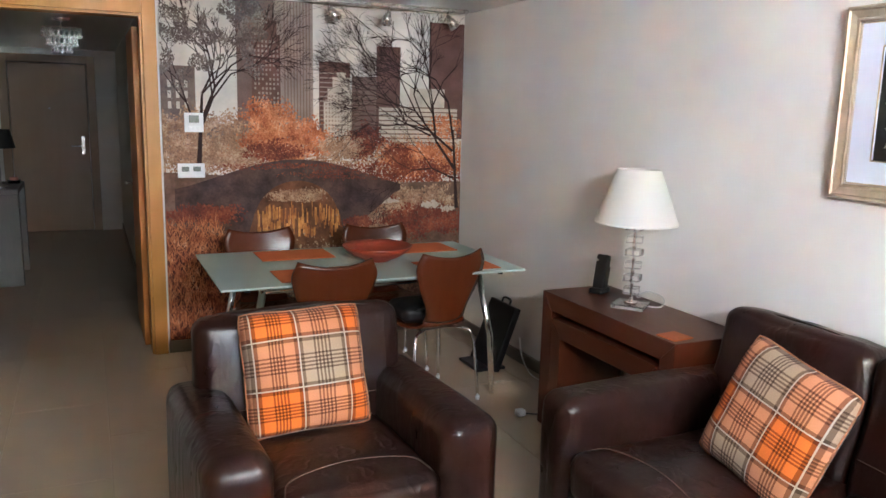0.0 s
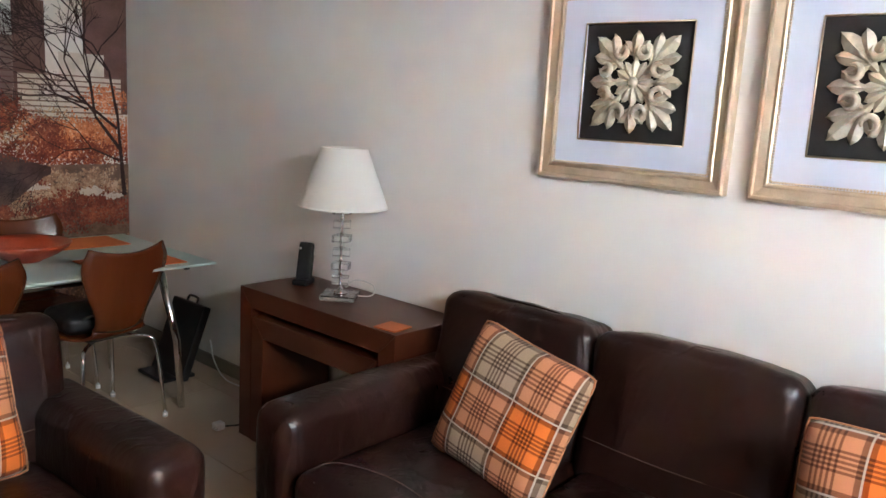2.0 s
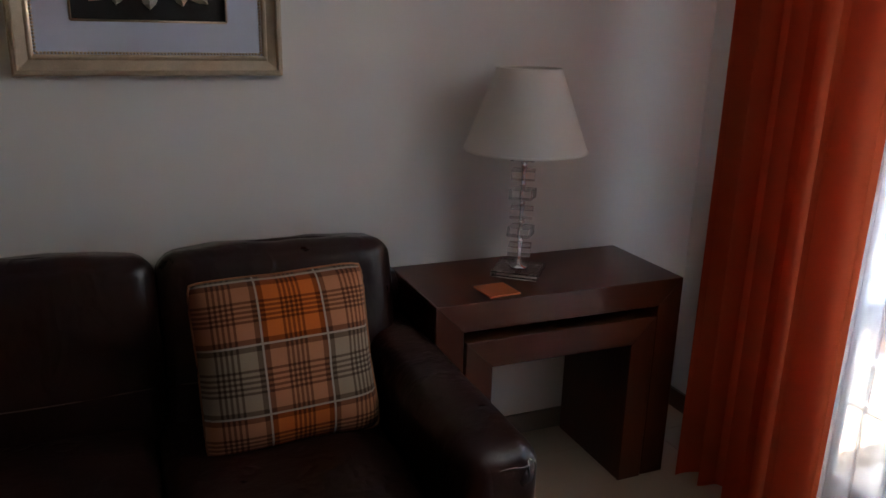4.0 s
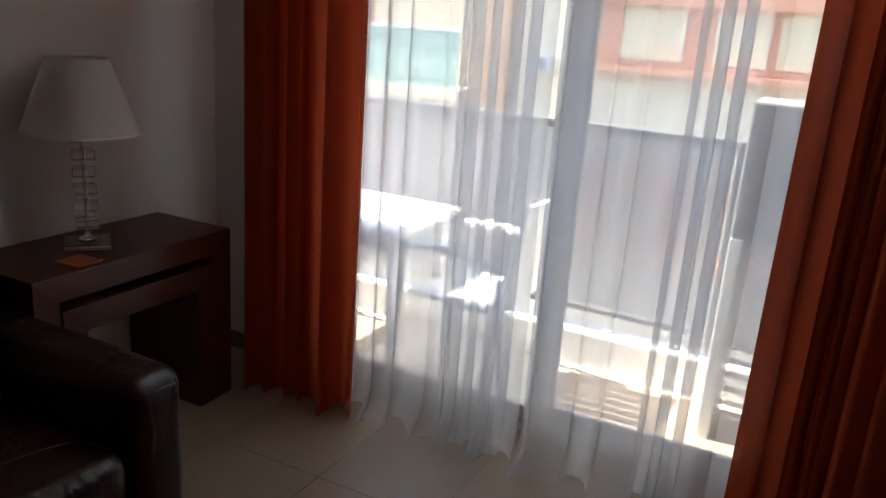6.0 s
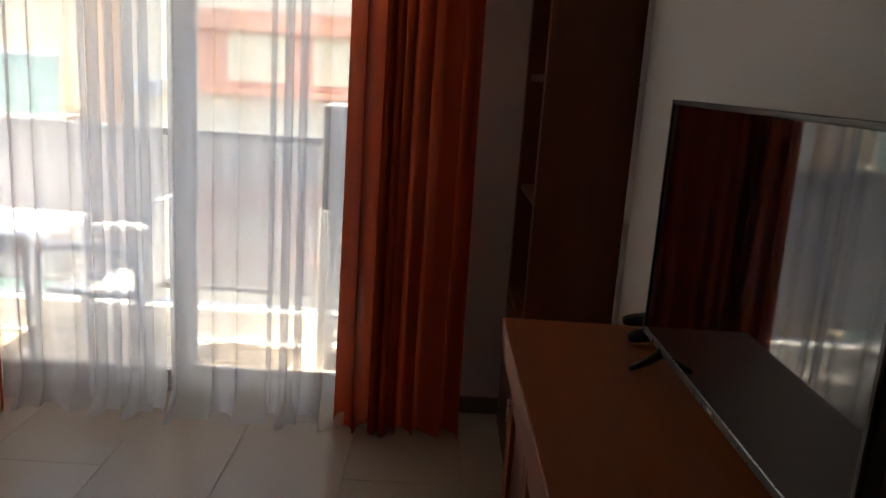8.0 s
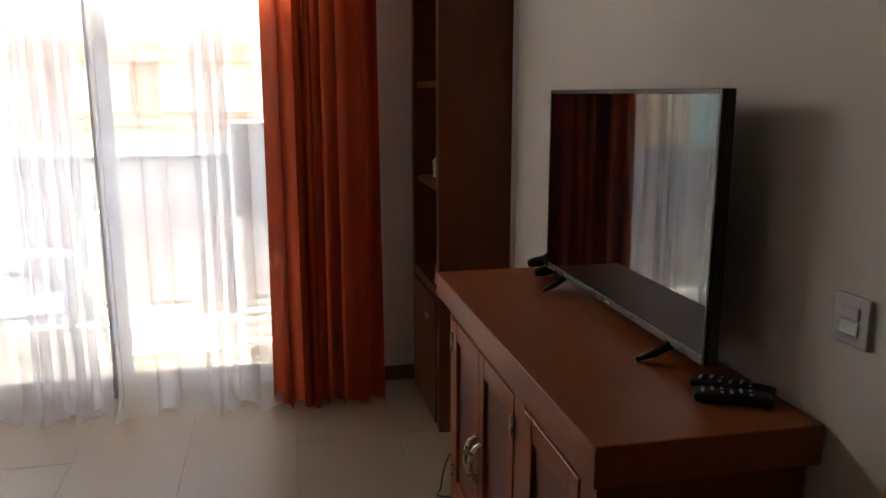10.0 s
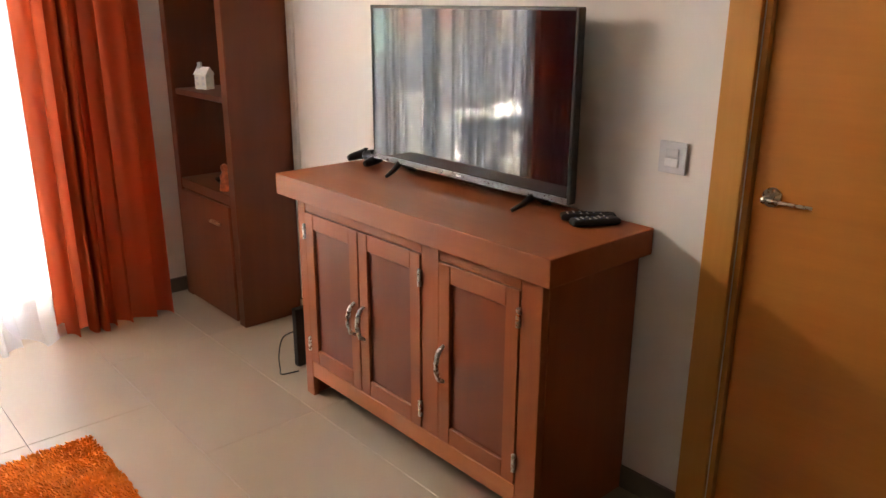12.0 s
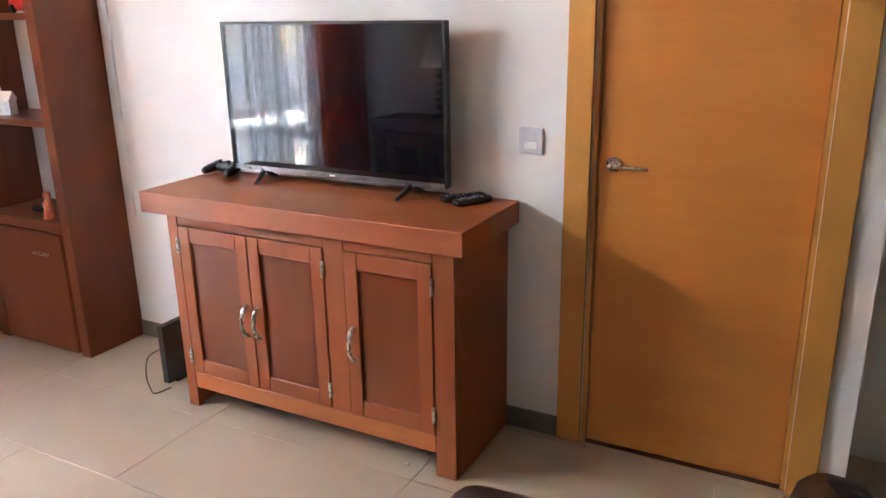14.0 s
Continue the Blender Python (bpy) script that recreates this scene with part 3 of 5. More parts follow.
SEAM = surface("seam_cloth", (0.36, 0.150, 0.070), 0.95, vary=0.2, fine=300)
pillow("square orange and grey tartan cushion propped on the leather armchair", pose(-1.785, 0.66, 0.662, -20, 0, 0) @ pose(0, 0, 0, 0, -1.5, 0), 0.455, 1.0, (-0.07 / 0.74, -0.01 / 0.74))
pillow("square orange and grey tartan cushion leaning askew on the sofa", pose(-0.53, -0.315, 0.645, -20, 0, -90) @ pose(0, 0, 0, 0, 11, 0), 0.45, 5.0, (0.48 - 0.20 / 0.74, 0.48 - 0.62 / 0.74))
pillow("square orange and grey tartan cushion upright at the sofa's end", pose(-0.47, -1.335, 0.655, -17, 0, -90) @ pose(0, 0, 0, 0, -2, 0), 0.45, 9.0, (-0.35 / 0.74, -0.62 / 0.74))


# ---- nests of tables ----
def waterfall_table(name, label, m, length, depth, height, thick=0.088):
    """Thick slab top mitred into slab sides; long axis y, front at -x."""
    th = thing(name, label, "side table", m, "nesting tables")
    h, t = length / 2, thick

    def prism(poly, x0, x1):
        bm = bmesh.new()
        a = [bm.verts.new((x0, y, z)) for y, z in poly]
        b = [bm.verts.new((x1, y, z)) for y, z in poly]
        n = len(poly)
        bm.faces.new(a)
        bm.faces.new(b[::-1])
        for i in range(n):
            bm.faces.new([a[i], b[i], b[(i + 1) % n], a[(i + 1) % n]])
        bmesh.ops.bevel(bm, geom=bm.edges[:], offset=0.0018, segments=1, affect="EDGES")
        return bm
    part("top", prism([(-h, height), (h, height), (h - t, height - t), (-h + t, height - t)], -depth, 0), MAHOG, th)
    for s in (-1, 1):
        part("side", prism([(s * h, height), (s * (h - t), height - t), (s * (h - t), 0), (s * h, 0)], -depth, 0), MAHOG_Z, th)
    return th


for yc, ln in ((0.815, 0.99), (-2.205, 0.86)):
    waterfall_table("console_table", "dark mahogany waterfall side table with mitred slab sides", pose(XE - 0.005, yc, 0), ln, 0.395, 0.706)
    waterfall_table("nested_table", "smaller mahogany table nested under the taller one", pose(XE - 0.02, yc, 0), ln - 0.19, 0.385, 0.585)


def table_lamp(m):
    th = thing("table_lamp", "table lamp with stacked crystal blocks and cream fabric shade", "lamp", m, "crystal table lamps")
    b = part("base", bent(cube(-0.075, 0.075, -0.075, 0.075, 0.004, 0.024, 0.004), pose(0, 0, 0, 0, 0, 38)), CRYSTAL, th, "clear crystal square base")
    for x, y in ((0.05, 0.05), (-0.05, 0.05), (0.05, -0.05), (-0.05, -0.05)):
        part("foot", bent(turned([(0, 0), (0.007, 0), (0.007, 0.004), (0, 0.004)], 10, x, y), pose(0, 0, 0, 0, 0, 38)), STEEL, b)
    part("collar", turned([(0, 0.024), (0.03, 0.024), (0.028, 0.031), (0.010, 0.036), (0.010, 0.05), (0, 0.05)], 20), CHROME, th)
    part("rod", turned([(0.0055, 0.03), (0.0055, 0.62)], 12), CHROME, th, "slim chrome rod")
    for i in range(6):
        z = 0.068 + i * 0.060
        part("crystal_block", bent(cube(-0.036, 0.036, -0.036, 0.036, z, z + 0.031, 0.0025), pose(0, 0, 0, 0, 0, 34 if i % 2 else 46)), CRYSTAL, th)
        part("spacer", turned([(0.0, z + 0.032), (0.007, z + 0.032), (0.010, z + 0.045), (0.007, z + 0.059), (0.0, z + 0.059)], 12), CHROME, th)
    sh = part("shade", turned([(0.19, 0.402), (0.0975, 0.646)], 48), SHADE, th, "cream fabric cone shade")
    part("rim", turned([(0.191, 0.399), (0.1915, 0.406), (0.189, 0.406), (0.189, 0.399), (0.191, 0.399)], 48), TRIM, sh)
    part("rim", turned([(0.0985, 0.641), (0.0985, 0.647), (0.0965, 0.647), (0.0965, 0.641), (0.0985, 0.641)], 48), TRIM, sh)
    for k in range(3):
        a = 2.1 * k
        part("spoke", tube([(0, 0, 0.62), (0.098 * math.cos(a), 0.098 * math.sin(a), 0.638)], 0.0018, 6), STEEL, sh)
    return th


TRIM = surface("shade_trim", (0.72, 0.69, 0.62), 0.8, vary=0.05)
table_lamp(pose(-0.182, 0.866, 0.706))
table_lamp(pose(-0.182, -2.14, 0.706, 0, 0, 12))


def lamp_lead(points, label):
    th = thing("lamp_lead", label, "cable", Matrix())
    part("lead", tube(smooth_path(points, 8), 0.003, 6), CLEARW, th)


CLEARW = surface("grey_flex", (0.55, 0.55, 0.53), 0.4, vary=0.05)
lamp_lead([(-0.12, 0.86, 0.712), (-0.06, 0.80, 0.714), (-0.03, 0.82, 0.75), (-0.05, 0.90, 0.765), (-0.06, 0.97, 0.73), (-0.03, 1.0, 0.710), (0.0, 1.02, 0.709)], "thin clear lamp lead curled behind the crystal lamp")


BLACKM = surface("matt_black_plastic", (0.011, 0.010, 0.010), 0.55, vary=0.1, spec=0.25)


def cordless_phone():
    th = thing("cordless_phone", "black cordless phone standing in its charging cradle", "telephone", pose(-0.15, 1.165, 0.706, 0, 0, -62))
    c = part("cradle", padded(0, 0.01, 0.014, 0.075, 0.10, 0.028, 0.010), BLACKM, th)
    part("cradle_back", bent(cube(-0.026, 0.026, -0.006, 0.006, 0, 0.11, 0.004), pose(0, 0.04, 0.02, -14, 0, 0)), BLACKM, c)
    h = part("handset", bent(padded(0, 0, 0.088, 0.064, 0.042, 0.178, 0.010, n=10), pose(0, 0.005, 0.018, -13, 0, 0)), BLACKM, th)
    part("camera_dot", bent(turned([(0, 0), (0.006, 0), (0.006, 0.002), (0, 0.002)], 12), pose(-0.012, -0.004, 0.170, 77, 0, 0)), STEEL, h)


cordless_phone()


def coaster(m):
    th = thing("coaster", "square orange leather coaster lying on the table", "coaster", m, "orange coasters")
    part("pad", cube(-0.052, 0.052, -0.052, 0.052, 0, 0.006, 0.002), COAST, th)


COAST = surface("orange_leatherette", (0.50, 0.13, 0.035), 0.55, vary=0.1, scale=10, fine=200)
coaster(pose(-0.315, 0.405, 0.706, 0, 0, 6))
coaster(pose(-0.31, -2.00, 0.706, 0, 0, 4))


# ---- pictures ----
def leaf_shape(bm, base, tip, width, lift, n=7):
    """A carved leaf: ridge along the middle, edges sunk."""
    a, b = Vector(base), Vector(tip)
    d = b - a
    s = Vector((d.y, -d.x)).normalized() * width
    mid, le, ri = [], [], []
    for i in range(n + 1):
        t = i / n
        w = math.sin(math.pi * min(1, t * 0.90 + 0.10) ** 1.5) ** 0.7
        p = a + d * t
        z = lift * (0.4 + 0.6 * math.sin(math.pi * (0.15 + 0.75 * t)))
        mid.append(bm.verts.new((p.x, p.y, z + 0.006)))
        le.append(bm.verts.new((p.x + s.x * w, p.y + s.y * w, 0.002 + z * 0.3)))
        ri.append(bm.verts.new((p.x - s.x * w, p.y - s.y * w, 0.002 + z * 0.3)))
    for i in range(n):
        bm.faces.new([mid[i], mid[i + 1], le[i + 1], le[i]])
        bm.faces.new([mid[i], ri[i], ri[i + 1], mid[i + 1]])
    return bm


def carved_rosette(parent, m):
    """A gilded carved rosette: centre flower, eight sprays, eight scrolls."""
    bm = bmesh.new()
    for k in range(12):
        a = 2 * math.pi * k / 12
        leaf_shape(bm, (0.012 * math.cos(a), 0.012 * math.sin(a)), (0.082 * math.cos(a), 0.082 * math.sin(a)), 0.0170, 0.012)
    f = part("flower", bm, GILT, parent)
    f.matrix_basis = m
    part("button", turned([(0, 0.026), (0.010, 0.024), (0.016, 0.018), (0.019, 0.010), (0.019, 0.0)], 20), GILT, f)
    for k in range(8):
        a = math.pi / 4 * k
        big = k % 2 == 1
        bm = bmesh.new()
        side = ((0.100, 34, 0.098, 0.022), (0.090, 66, 0.080, 0.020)) if big else ((0.086, 40, 0.074, 0.019),)
        lobes = [(0.062, 0, 0.162, 0.029) if big else (0.066, 0, 0.112, 0.025)]
        lobes += [(r, g * sg, ln, wd) for r, g, ln, wd in side for sg in (-1, 1)]
        c0 = 0.108 if big else 0.090
        for r, g, ln, wd in lobes:
            an = a + radians(g)
            base = (r * math.cos(a), r * math.sin(a))
            leaf_shape(bm, base, (base[0] + ln * math.cos(an), base[1] + ln * math.sin(an)), wd, 0.014)
        s = part("leaf_spray", bm, GILT, parent)
        s.matrix_basis = m
        st = [(c0 * 0.9 * math.cos(a), c0 * 0.9 * math.sin(a), 0.016), ((c0 + 0.02) * math.cos(a), (c0 + 0.02) * math.sin(a), 0.022), ((c0 + 0.04) * math.cos(a), (c0 + 0.04) * math.sin(a), 0.019)]
        part("bud", tube(st, [0.003, 0.007, 0.002], 8), GILT, s)
        b = a + math.pi / 8
        cx, cy = 0.112 * math.cos(b), 0.112 * math.sin(b)
        ring = [(cx + 0.021 * math.cos(t), cy + 0.021 * math.sin(t), 0.034) for t in np.linspace(b + 0.5, b + 5.6, 18)]
        part("scroll", tube(ring, [0.0025 + 0.0085 * math.sin(math.pi * i / 17) for i in range(18)], 8), GILT, parent).matrix_basis = m


GILT = surface("antique_gilt", (0.56, 0.505, 0.395), 0.48, 0.25, vary=0.2, scale=30, fine=400, relief=0.3, dist=0.0008)
FRAMEG = surface("champagne_gilt_frame", (0.62, 0.50, 0.36), 0.38, 0.65, vary=0.14, scale=14, fine=260)
MATB = surface("pale_blue_mount", (0.60, 0.64, 0.76), 0.7, vary=0.02, fine=300)
FELT = surface("black_felt", (0.016, 0.014, 0.012), 0.7, vary=0.1)


def picture(yc, label):
    """Hung on the wall at +x, facing -x: local x to the right of the viewer, local y up, z out."""
    m = Matrix.Translation((XE, yc, 1.652)) @ Matrix(((0, 0, -1, 0), (-1, 0, 0, 0), (0, 1, 0, 0), (0, 0, 0, 1)))
    th = thing("picture", label, "picture", m, "rosette pictures")
    w, h = 0.34, 0.332
    prof = [(0.0, 0.0), (0.0, 0.036), (0.006, 0.044), (0.013, 0.044), (0.017, 0.037), (0.040, 0.030), (0.044, 0.033), (0.049, 0.033), (0.054, 0.030), (0.054, 0.006)]
    for k in range(4):
        bm = bmesh.new()
        rings = []
        for o, z in prof:
            a, b = w - o, h - o
            c = [(-a, -b), (a, -b), (a, b), (-a, b)]
            p, q = c[k], c[(k + 1) % 4]
            rings.append((bm.verts.new((*p, z)), bm.verts.new((*q, z))))
        for (a, b), (c, d) in zip(rings, rings[1:]):
            bm.faces.new([a, b, d, c])
        fr = part("frame_bar", bm, FRAMEG, th)
        a, b = w - 0.058, h - 0.058
        c = [(-a, -b), (a, -b), (a, b), (-a, b)]
        p, q = Vector(c[k]), Vector(c[(k + 1) % 4])
        beads = bmesh.new()
        n = int((q - p).length / 0.0085)
        for i in range(n):
            e = p + (q - p) * (i + 0.5) / n
            bmesh.ops.create_icosphere(beads, subdivisions=1, radius=0.0042, matrix=Matrix.Translation((e.x, e.y, 0.027)))
        part("beading", beads, FRAMEG, fr)
    bm = bmesh.new()
    ix, iy = 0.193, 0.192
    o = [(-w + 0.05, -h + 0.05), (w - 0.05, -h + 0.05), (w - 0.05, h - 0.05), (-w + 0.05, h - 0.05)]
    i4 = [(-ix, -iy), (ix, -iy), (ix, iy), (-ix, iy)]
    top = [bm.verts.new((*p, 0.026)) for p in o], [bm.verts.new((*p, 0.026)) for p in i4], [bm.verts.new((*p, 0.014)) for p in i4]
    for a, b in zip(top, top[1:]):
        for k in range(4):
            bm.faces.new([a[k], a[(k + 1) % 4], b[(k + 1) % 4], b[k]])
    part("mount", bm, MATB, th, "pale bluish white mount")
    bm = bmesh.new()
    for k in range(4):
        p, q = i4[k], i4[(k + 1) % 4]
        tube([(*p, 0.0265), (*q, 0.0265)], 0.003, 6, bm)
    part("slip", bm, FRAMEG, th)
    part("backing", cube(-w + 0.02, w - 0.02, -h + 0.02, h - 0.02, 0.001, 0.016), FELT, th, "black backing board")
    carved_rosette(th, Matrix.Translation((0, 0.002, 0.017)) @ Matrix.Scale(0.93, 4))


picture(-0.3415, "champagne gilt frame with carved gold rosette on black")
picture(-1.096, "champagne gilt frame with carved gold rosette on black")

# ---- television cabinet ----
def tv_cabinet():
    o = Vector((XW + 0.004, -0.945, 0))
    th = thing("tv_cabinet", "reddish brown wooden cabinet with thick top and three panelled doors", "cabinet", Matrix.Translation(o))

    def loc(x0, x1, y0, y1, z0, z1, bevel=0.002):
        return cube(x0 - o.x, x1 - o.x, y0 - o.y, y1 - o.y, z0, z1, bevel, 1 if bevel < 0.003 else 2)
    F = -2.955
    part("top", loc(-3.384, -2.93, -1.637, -0.254, 0.815, 0.896, 0.004), CAB, th)
    for y0, y1 in ((-1.53, -1.495), (-0.33, -0.296)):
        part("side_panel", loc(-3.384, F - 0.03, y0, y1, 0.0, 0.813), CAB_Z, th)
    for y0, y1 in ((-1.53, -1.480), (-0.80, -0.718), (-0.374, -0.296)):
        part("post", loc(F - 0.028, F, y0, y1, 0.0 if y0 != -0.80 else 0.157, 0.813), CAB_Z, th)
    part("top_rail", loc(F - 0.026, F - 0.002, -1.479, -0.801, 0.773, 0.813), CAB, th)
    part("top_rail", loc(F - 0.026, F - 0.002, -0.717, -0.375, 0.773, 0.813), CAB, th)
    # lighter wood tone here paints in the light that falls on the rail
    part("bottom_rail", loc(F - 0.026, F - 0.001, -1.479, -0.375, 0.088, 0.155), CAB_RAIL_LIT, th)
    part("bottom_board", loc(-3.38, F - 0.032, -1.49, -0.335, 0.09, 0.11), CAB, th)
    part("back_board", loc(-3.382, -3.374, -1.49, -0.335, 0.112, 0.81), CAB_Z, th)
    for y0, y1, hinge, knob in ((-1.477, -1.142, -1, 1), (-1.138, -0.803, 1, -1), (-0.715, -0.377, 1, -1)):
        z0, z1, s = 0.159, 0.770, 0.052
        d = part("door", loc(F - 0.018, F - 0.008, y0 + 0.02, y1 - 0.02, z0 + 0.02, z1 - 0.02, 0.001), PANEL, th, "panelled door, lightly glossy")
        part("stile", loc(F - 0.022, F + 0.003, y0, y0 + s, z0, z1), CAB_Z, d)
        part("stile", loc(F - 0.022, F + 0.003, y1 - s, y1, z0, z1), CAB_Z, d)
        part("rail", loc(F - 0.022, F + 0.002, y0 + s + 0.0005, y1 - s - 0.0005, z1 - 0.06, z1), CAB, d)
        part("rail", loc(F - 0.022, F + 0.002, y0 + s + 0.0005, y1 - s - 0.0005, z0, z0 + 0.06), CAB, d)
        ky = (y1 - 0.026 if knob > 0 else y0 + 0.026) - o.y
        fx = F - o.x
        bow = smooth_path([(fx + 0.003, ky, 0.376), (fx + 0.024, ky, 0.392), (fx + 0.036, ky, 0.438), (fx + 0.024, ky, 0.484), (fx + 0.003, ky, 0.500)], 5)
        part("handle", tube(bow, [0.0060] * 4 + [0.0078] * (len(bow) - 8) + [0.0060] * 4, 8), STEEL, d, "satin steel bow handle")
        hy = (y0 - 0.002 if hinge < 0 else y1 + 0.002) - o.y
        for z in (0.235, 0.695):
            part("hinge", cube(fx + 0.002, fx + 0.012, hy - 0.006, hy + 0.006, z - 0.03, z + 0.03, 0.003), STEEL, d)


def television():
    th = thing("television", "black flat television standing on splayed plastic feet", "television", pose(-3.265, -0.965, 0.896))
    part("casing", cube(-0.030, -0.002, -0.489, 0.489, 0.043, 0.612, 0.005), BLACK, th)
    part("back_shell", padded(-0.045, 0, 0.26, 0.05, 0.62, 0.34, 0.02), BLACK, th)
    part("screen", cube(-0.0015, 0.0005, -0.478, 0.478, 0.062, 0.601), GLOSS, th, "glossy black screen")
    for y0, y1, z0, z1 in ((-0.489, -0.479, 0.043, 0.612), (0.479, 0.489, 0.043, 0.612), (-0.478, 0.478, 0.602, 0.612), (-0.478, 0.478, 0.043, 0.061)):
        part("bezel", cube(-0.0015, 0.003, y0, y1, z0, z1, 0.001, 1), BLACK if z0 > 0.05 or y1 - y0 < 0.1 else STEELD, th)
    part("badge", cube(0.003, 0.0036, -0.012, 0.012, 0.049, 0.055), WHITEP, th)
    for y in (-0.34, 0.34):
        f = part("foot", tube([(-0.016, y, 0.05), (0.03, y - 0.01 * (1 if y > 0 else -1), 0.022), (0.072, y - 0.02 * (1 if y > 0 else -1), 0.006)], [0.013, 0.010, 0.006], 8), BLACK, th)
        part("toe", tube([(-0.016, y, 0.05), (-0.05, y, 0.02), (-0.085, y, 0.006)], [0.014, 0.010, 0.006], 8), BLACK, f)


STEELD = surface("dark_silver_strip", (0.20, 0.20, 0.21), 0.3, 0.8, vary=0.05)
tv_cabinet()
television()


def gamepad(m):
    th = thing("game_controller", "black game controller lying on the cabinet", "controller", m)
    part("body", padded(0, 0, 0.030, 0.055, 0.10, 0.034, 0.015, (0, 0, 0.006), 10), BLACK, th)
    for s in (-1, 1):
        g = part("grip", tube(smooth_path([(0.0, s * 0.052, 0.034), (0.035, s * 0.066, 0.026), (0.075, s * 0.070, 0.018)], 5), [0.022, 0.022, 0.021, 0.020, 0.019, 0.018, 0.018, 0.017, 0.016, 0.014, 0.010], 10), BLACK, th)
        part("thumb_stick", turned([(0, 0.062), (0.009, 0.062), (0.010, 0.058), (0.006, 0.054), (0.006, 0.044)], 12, 0.016, s * 0.026), BLACK, g)


def remote(m, length, label):
    th = thing("remote_control", label, "remote control", m, "remote controls")
    b = part("body", padded(0, 0, 0.011, 0.045, length, 0.021, 0.009, n=10), BLACK, th)
    for i in range(6):
        for j in range(3):
            part("button", cube(-0.013 + 0.011 * j - 0.003, -0.013 + 0.011 * j + 0.005, -length * 0.4 + i * length * 0.12, -length * 0.4 + i * length * 0.12 + 0.006, 0.021, 0.0235, 0.001, 1), GREYP if (i + j) % 3 else BLUEB, b)


BLUEB = surface("dark_blue_rubber", (0.03, 0.05, 0.16), 0.5, vary=0.1)
gamepad(pose(-3.315, -1.535, 0.896, 0, 0, -8))
remote(pose(-3.305, -0.435, 0.897, 0, 0, 48), 0.165, "slim black remote control lying on the cabinet")
remote(pose(-3.275, -0.385, 0.897, 0, 0, 62), 0.15, "thicker black remote control with small blue buttons")


def floor_box():
    th = thing("set_top_box", "flat black box standing on edge beside the cabinet", "media box", pose(-3.14, -1.755, 0))
    part("body", cube(-0.10, 0.10, -0.016, 0.016, 0.004, 0.27, 0.004), BLACK, th)
    part("stand", cube(-0.06, 0.06, -0.03, 0.03, 0, 0.008, 0.002), BLACK, th)
    part("cable", tube(smooth_path([(0.08, -0.02, 0.16), (0.12, -0.07, 0.12), (0.15, -0.06, 0.05), (0.17, -0.02, 0.006), (0.19, 0.03, 0.005), (0.12, 0.05, 0.005)], 8), 0.003, 6), BLACK, th)


floor_box()


def paper_scrap():
    th = thing("paper_scrap", "tiny crumpled white scrap lying on the floor tiles", "scrap", pose(-2.965, -0.498, 0))
    bm = padded(0, 0, 0.0045, 0.018, 0.012, 0.009, 0.003, n=6, wrinkle=0.003)
    part("paper", bm, WHITEP, th)


paper_scrap()


# ---- shelf tower ----
def shelf_tower():
    o = Vector((XW + 0.003, -2.605, 0))
    th = thing("shelf_tower", "tall narrow mahogany shelf unit with a cupboard door below", "shelf", Matrix.Translation(o))

    def loc(x0, x1, y0, y1, z0, z1, bevel=0.003):
        return cube(x0 - o.x, x1 - o.x, y0 - o.y, y1 - o.y, z0, z1, bevel, 1)
    part("side_panel", loc(-3.387, -3.07, -2.335, -2.275, 0, 2.24), TOWER_Z, th)
    part("side_panel", loc(-3.387, -3.07, -2.935, -2.875, 0, 2.24), TOWER_Z, th)
    for z in (0.60, 1.075, 1.525, 1.97):
        part("shelf", loc(-3.385, -3.085 if z > 0.7 else -3.072, -2.874, -2.336, z, z + (0.028 if z > 0.7 else 0.05)), TOWER_Y, th)
    part("top", loc(-3.387, -3.072, -2.874, -2.336, 2.20, 2.24), TOWER_Y, th)
    part("plinth", loc(-3.36, -3.09, -2.874, -2.336, 0, 0.03), TOWER_Y, th)
    part("back_panel", loc(-3.385, -3.378, -2.874, -2.336, 0.03, 0.6), TOWER_Z, th)
    d = part("door", loc(-3.088, -3.066, -2.872, -2.352, 0.012, 0.590), TOWER_Z, th, "plain mahogany cupboard door")
    part("handle", cube(-3.064 - o.x, -3.046 - o.x, -2.535 - o.y, -2.43 - o.y, 0.487, 0.500, 0.003), STEEL, d, "flat satin steel bar handle")


TOWER_Z = wood("dark_mahogany_upright", (0.145, 0.036, 0.013), (0.215, 0.058, 0.022), "z", 0.36, coat=0.0)
TOWER_Y = wood("dark_mahogany", (0.145, 0.036, 0.013), (0.215, 0.058, 0.022), "y", 0.36, coat=0.0)
shelf_tower()


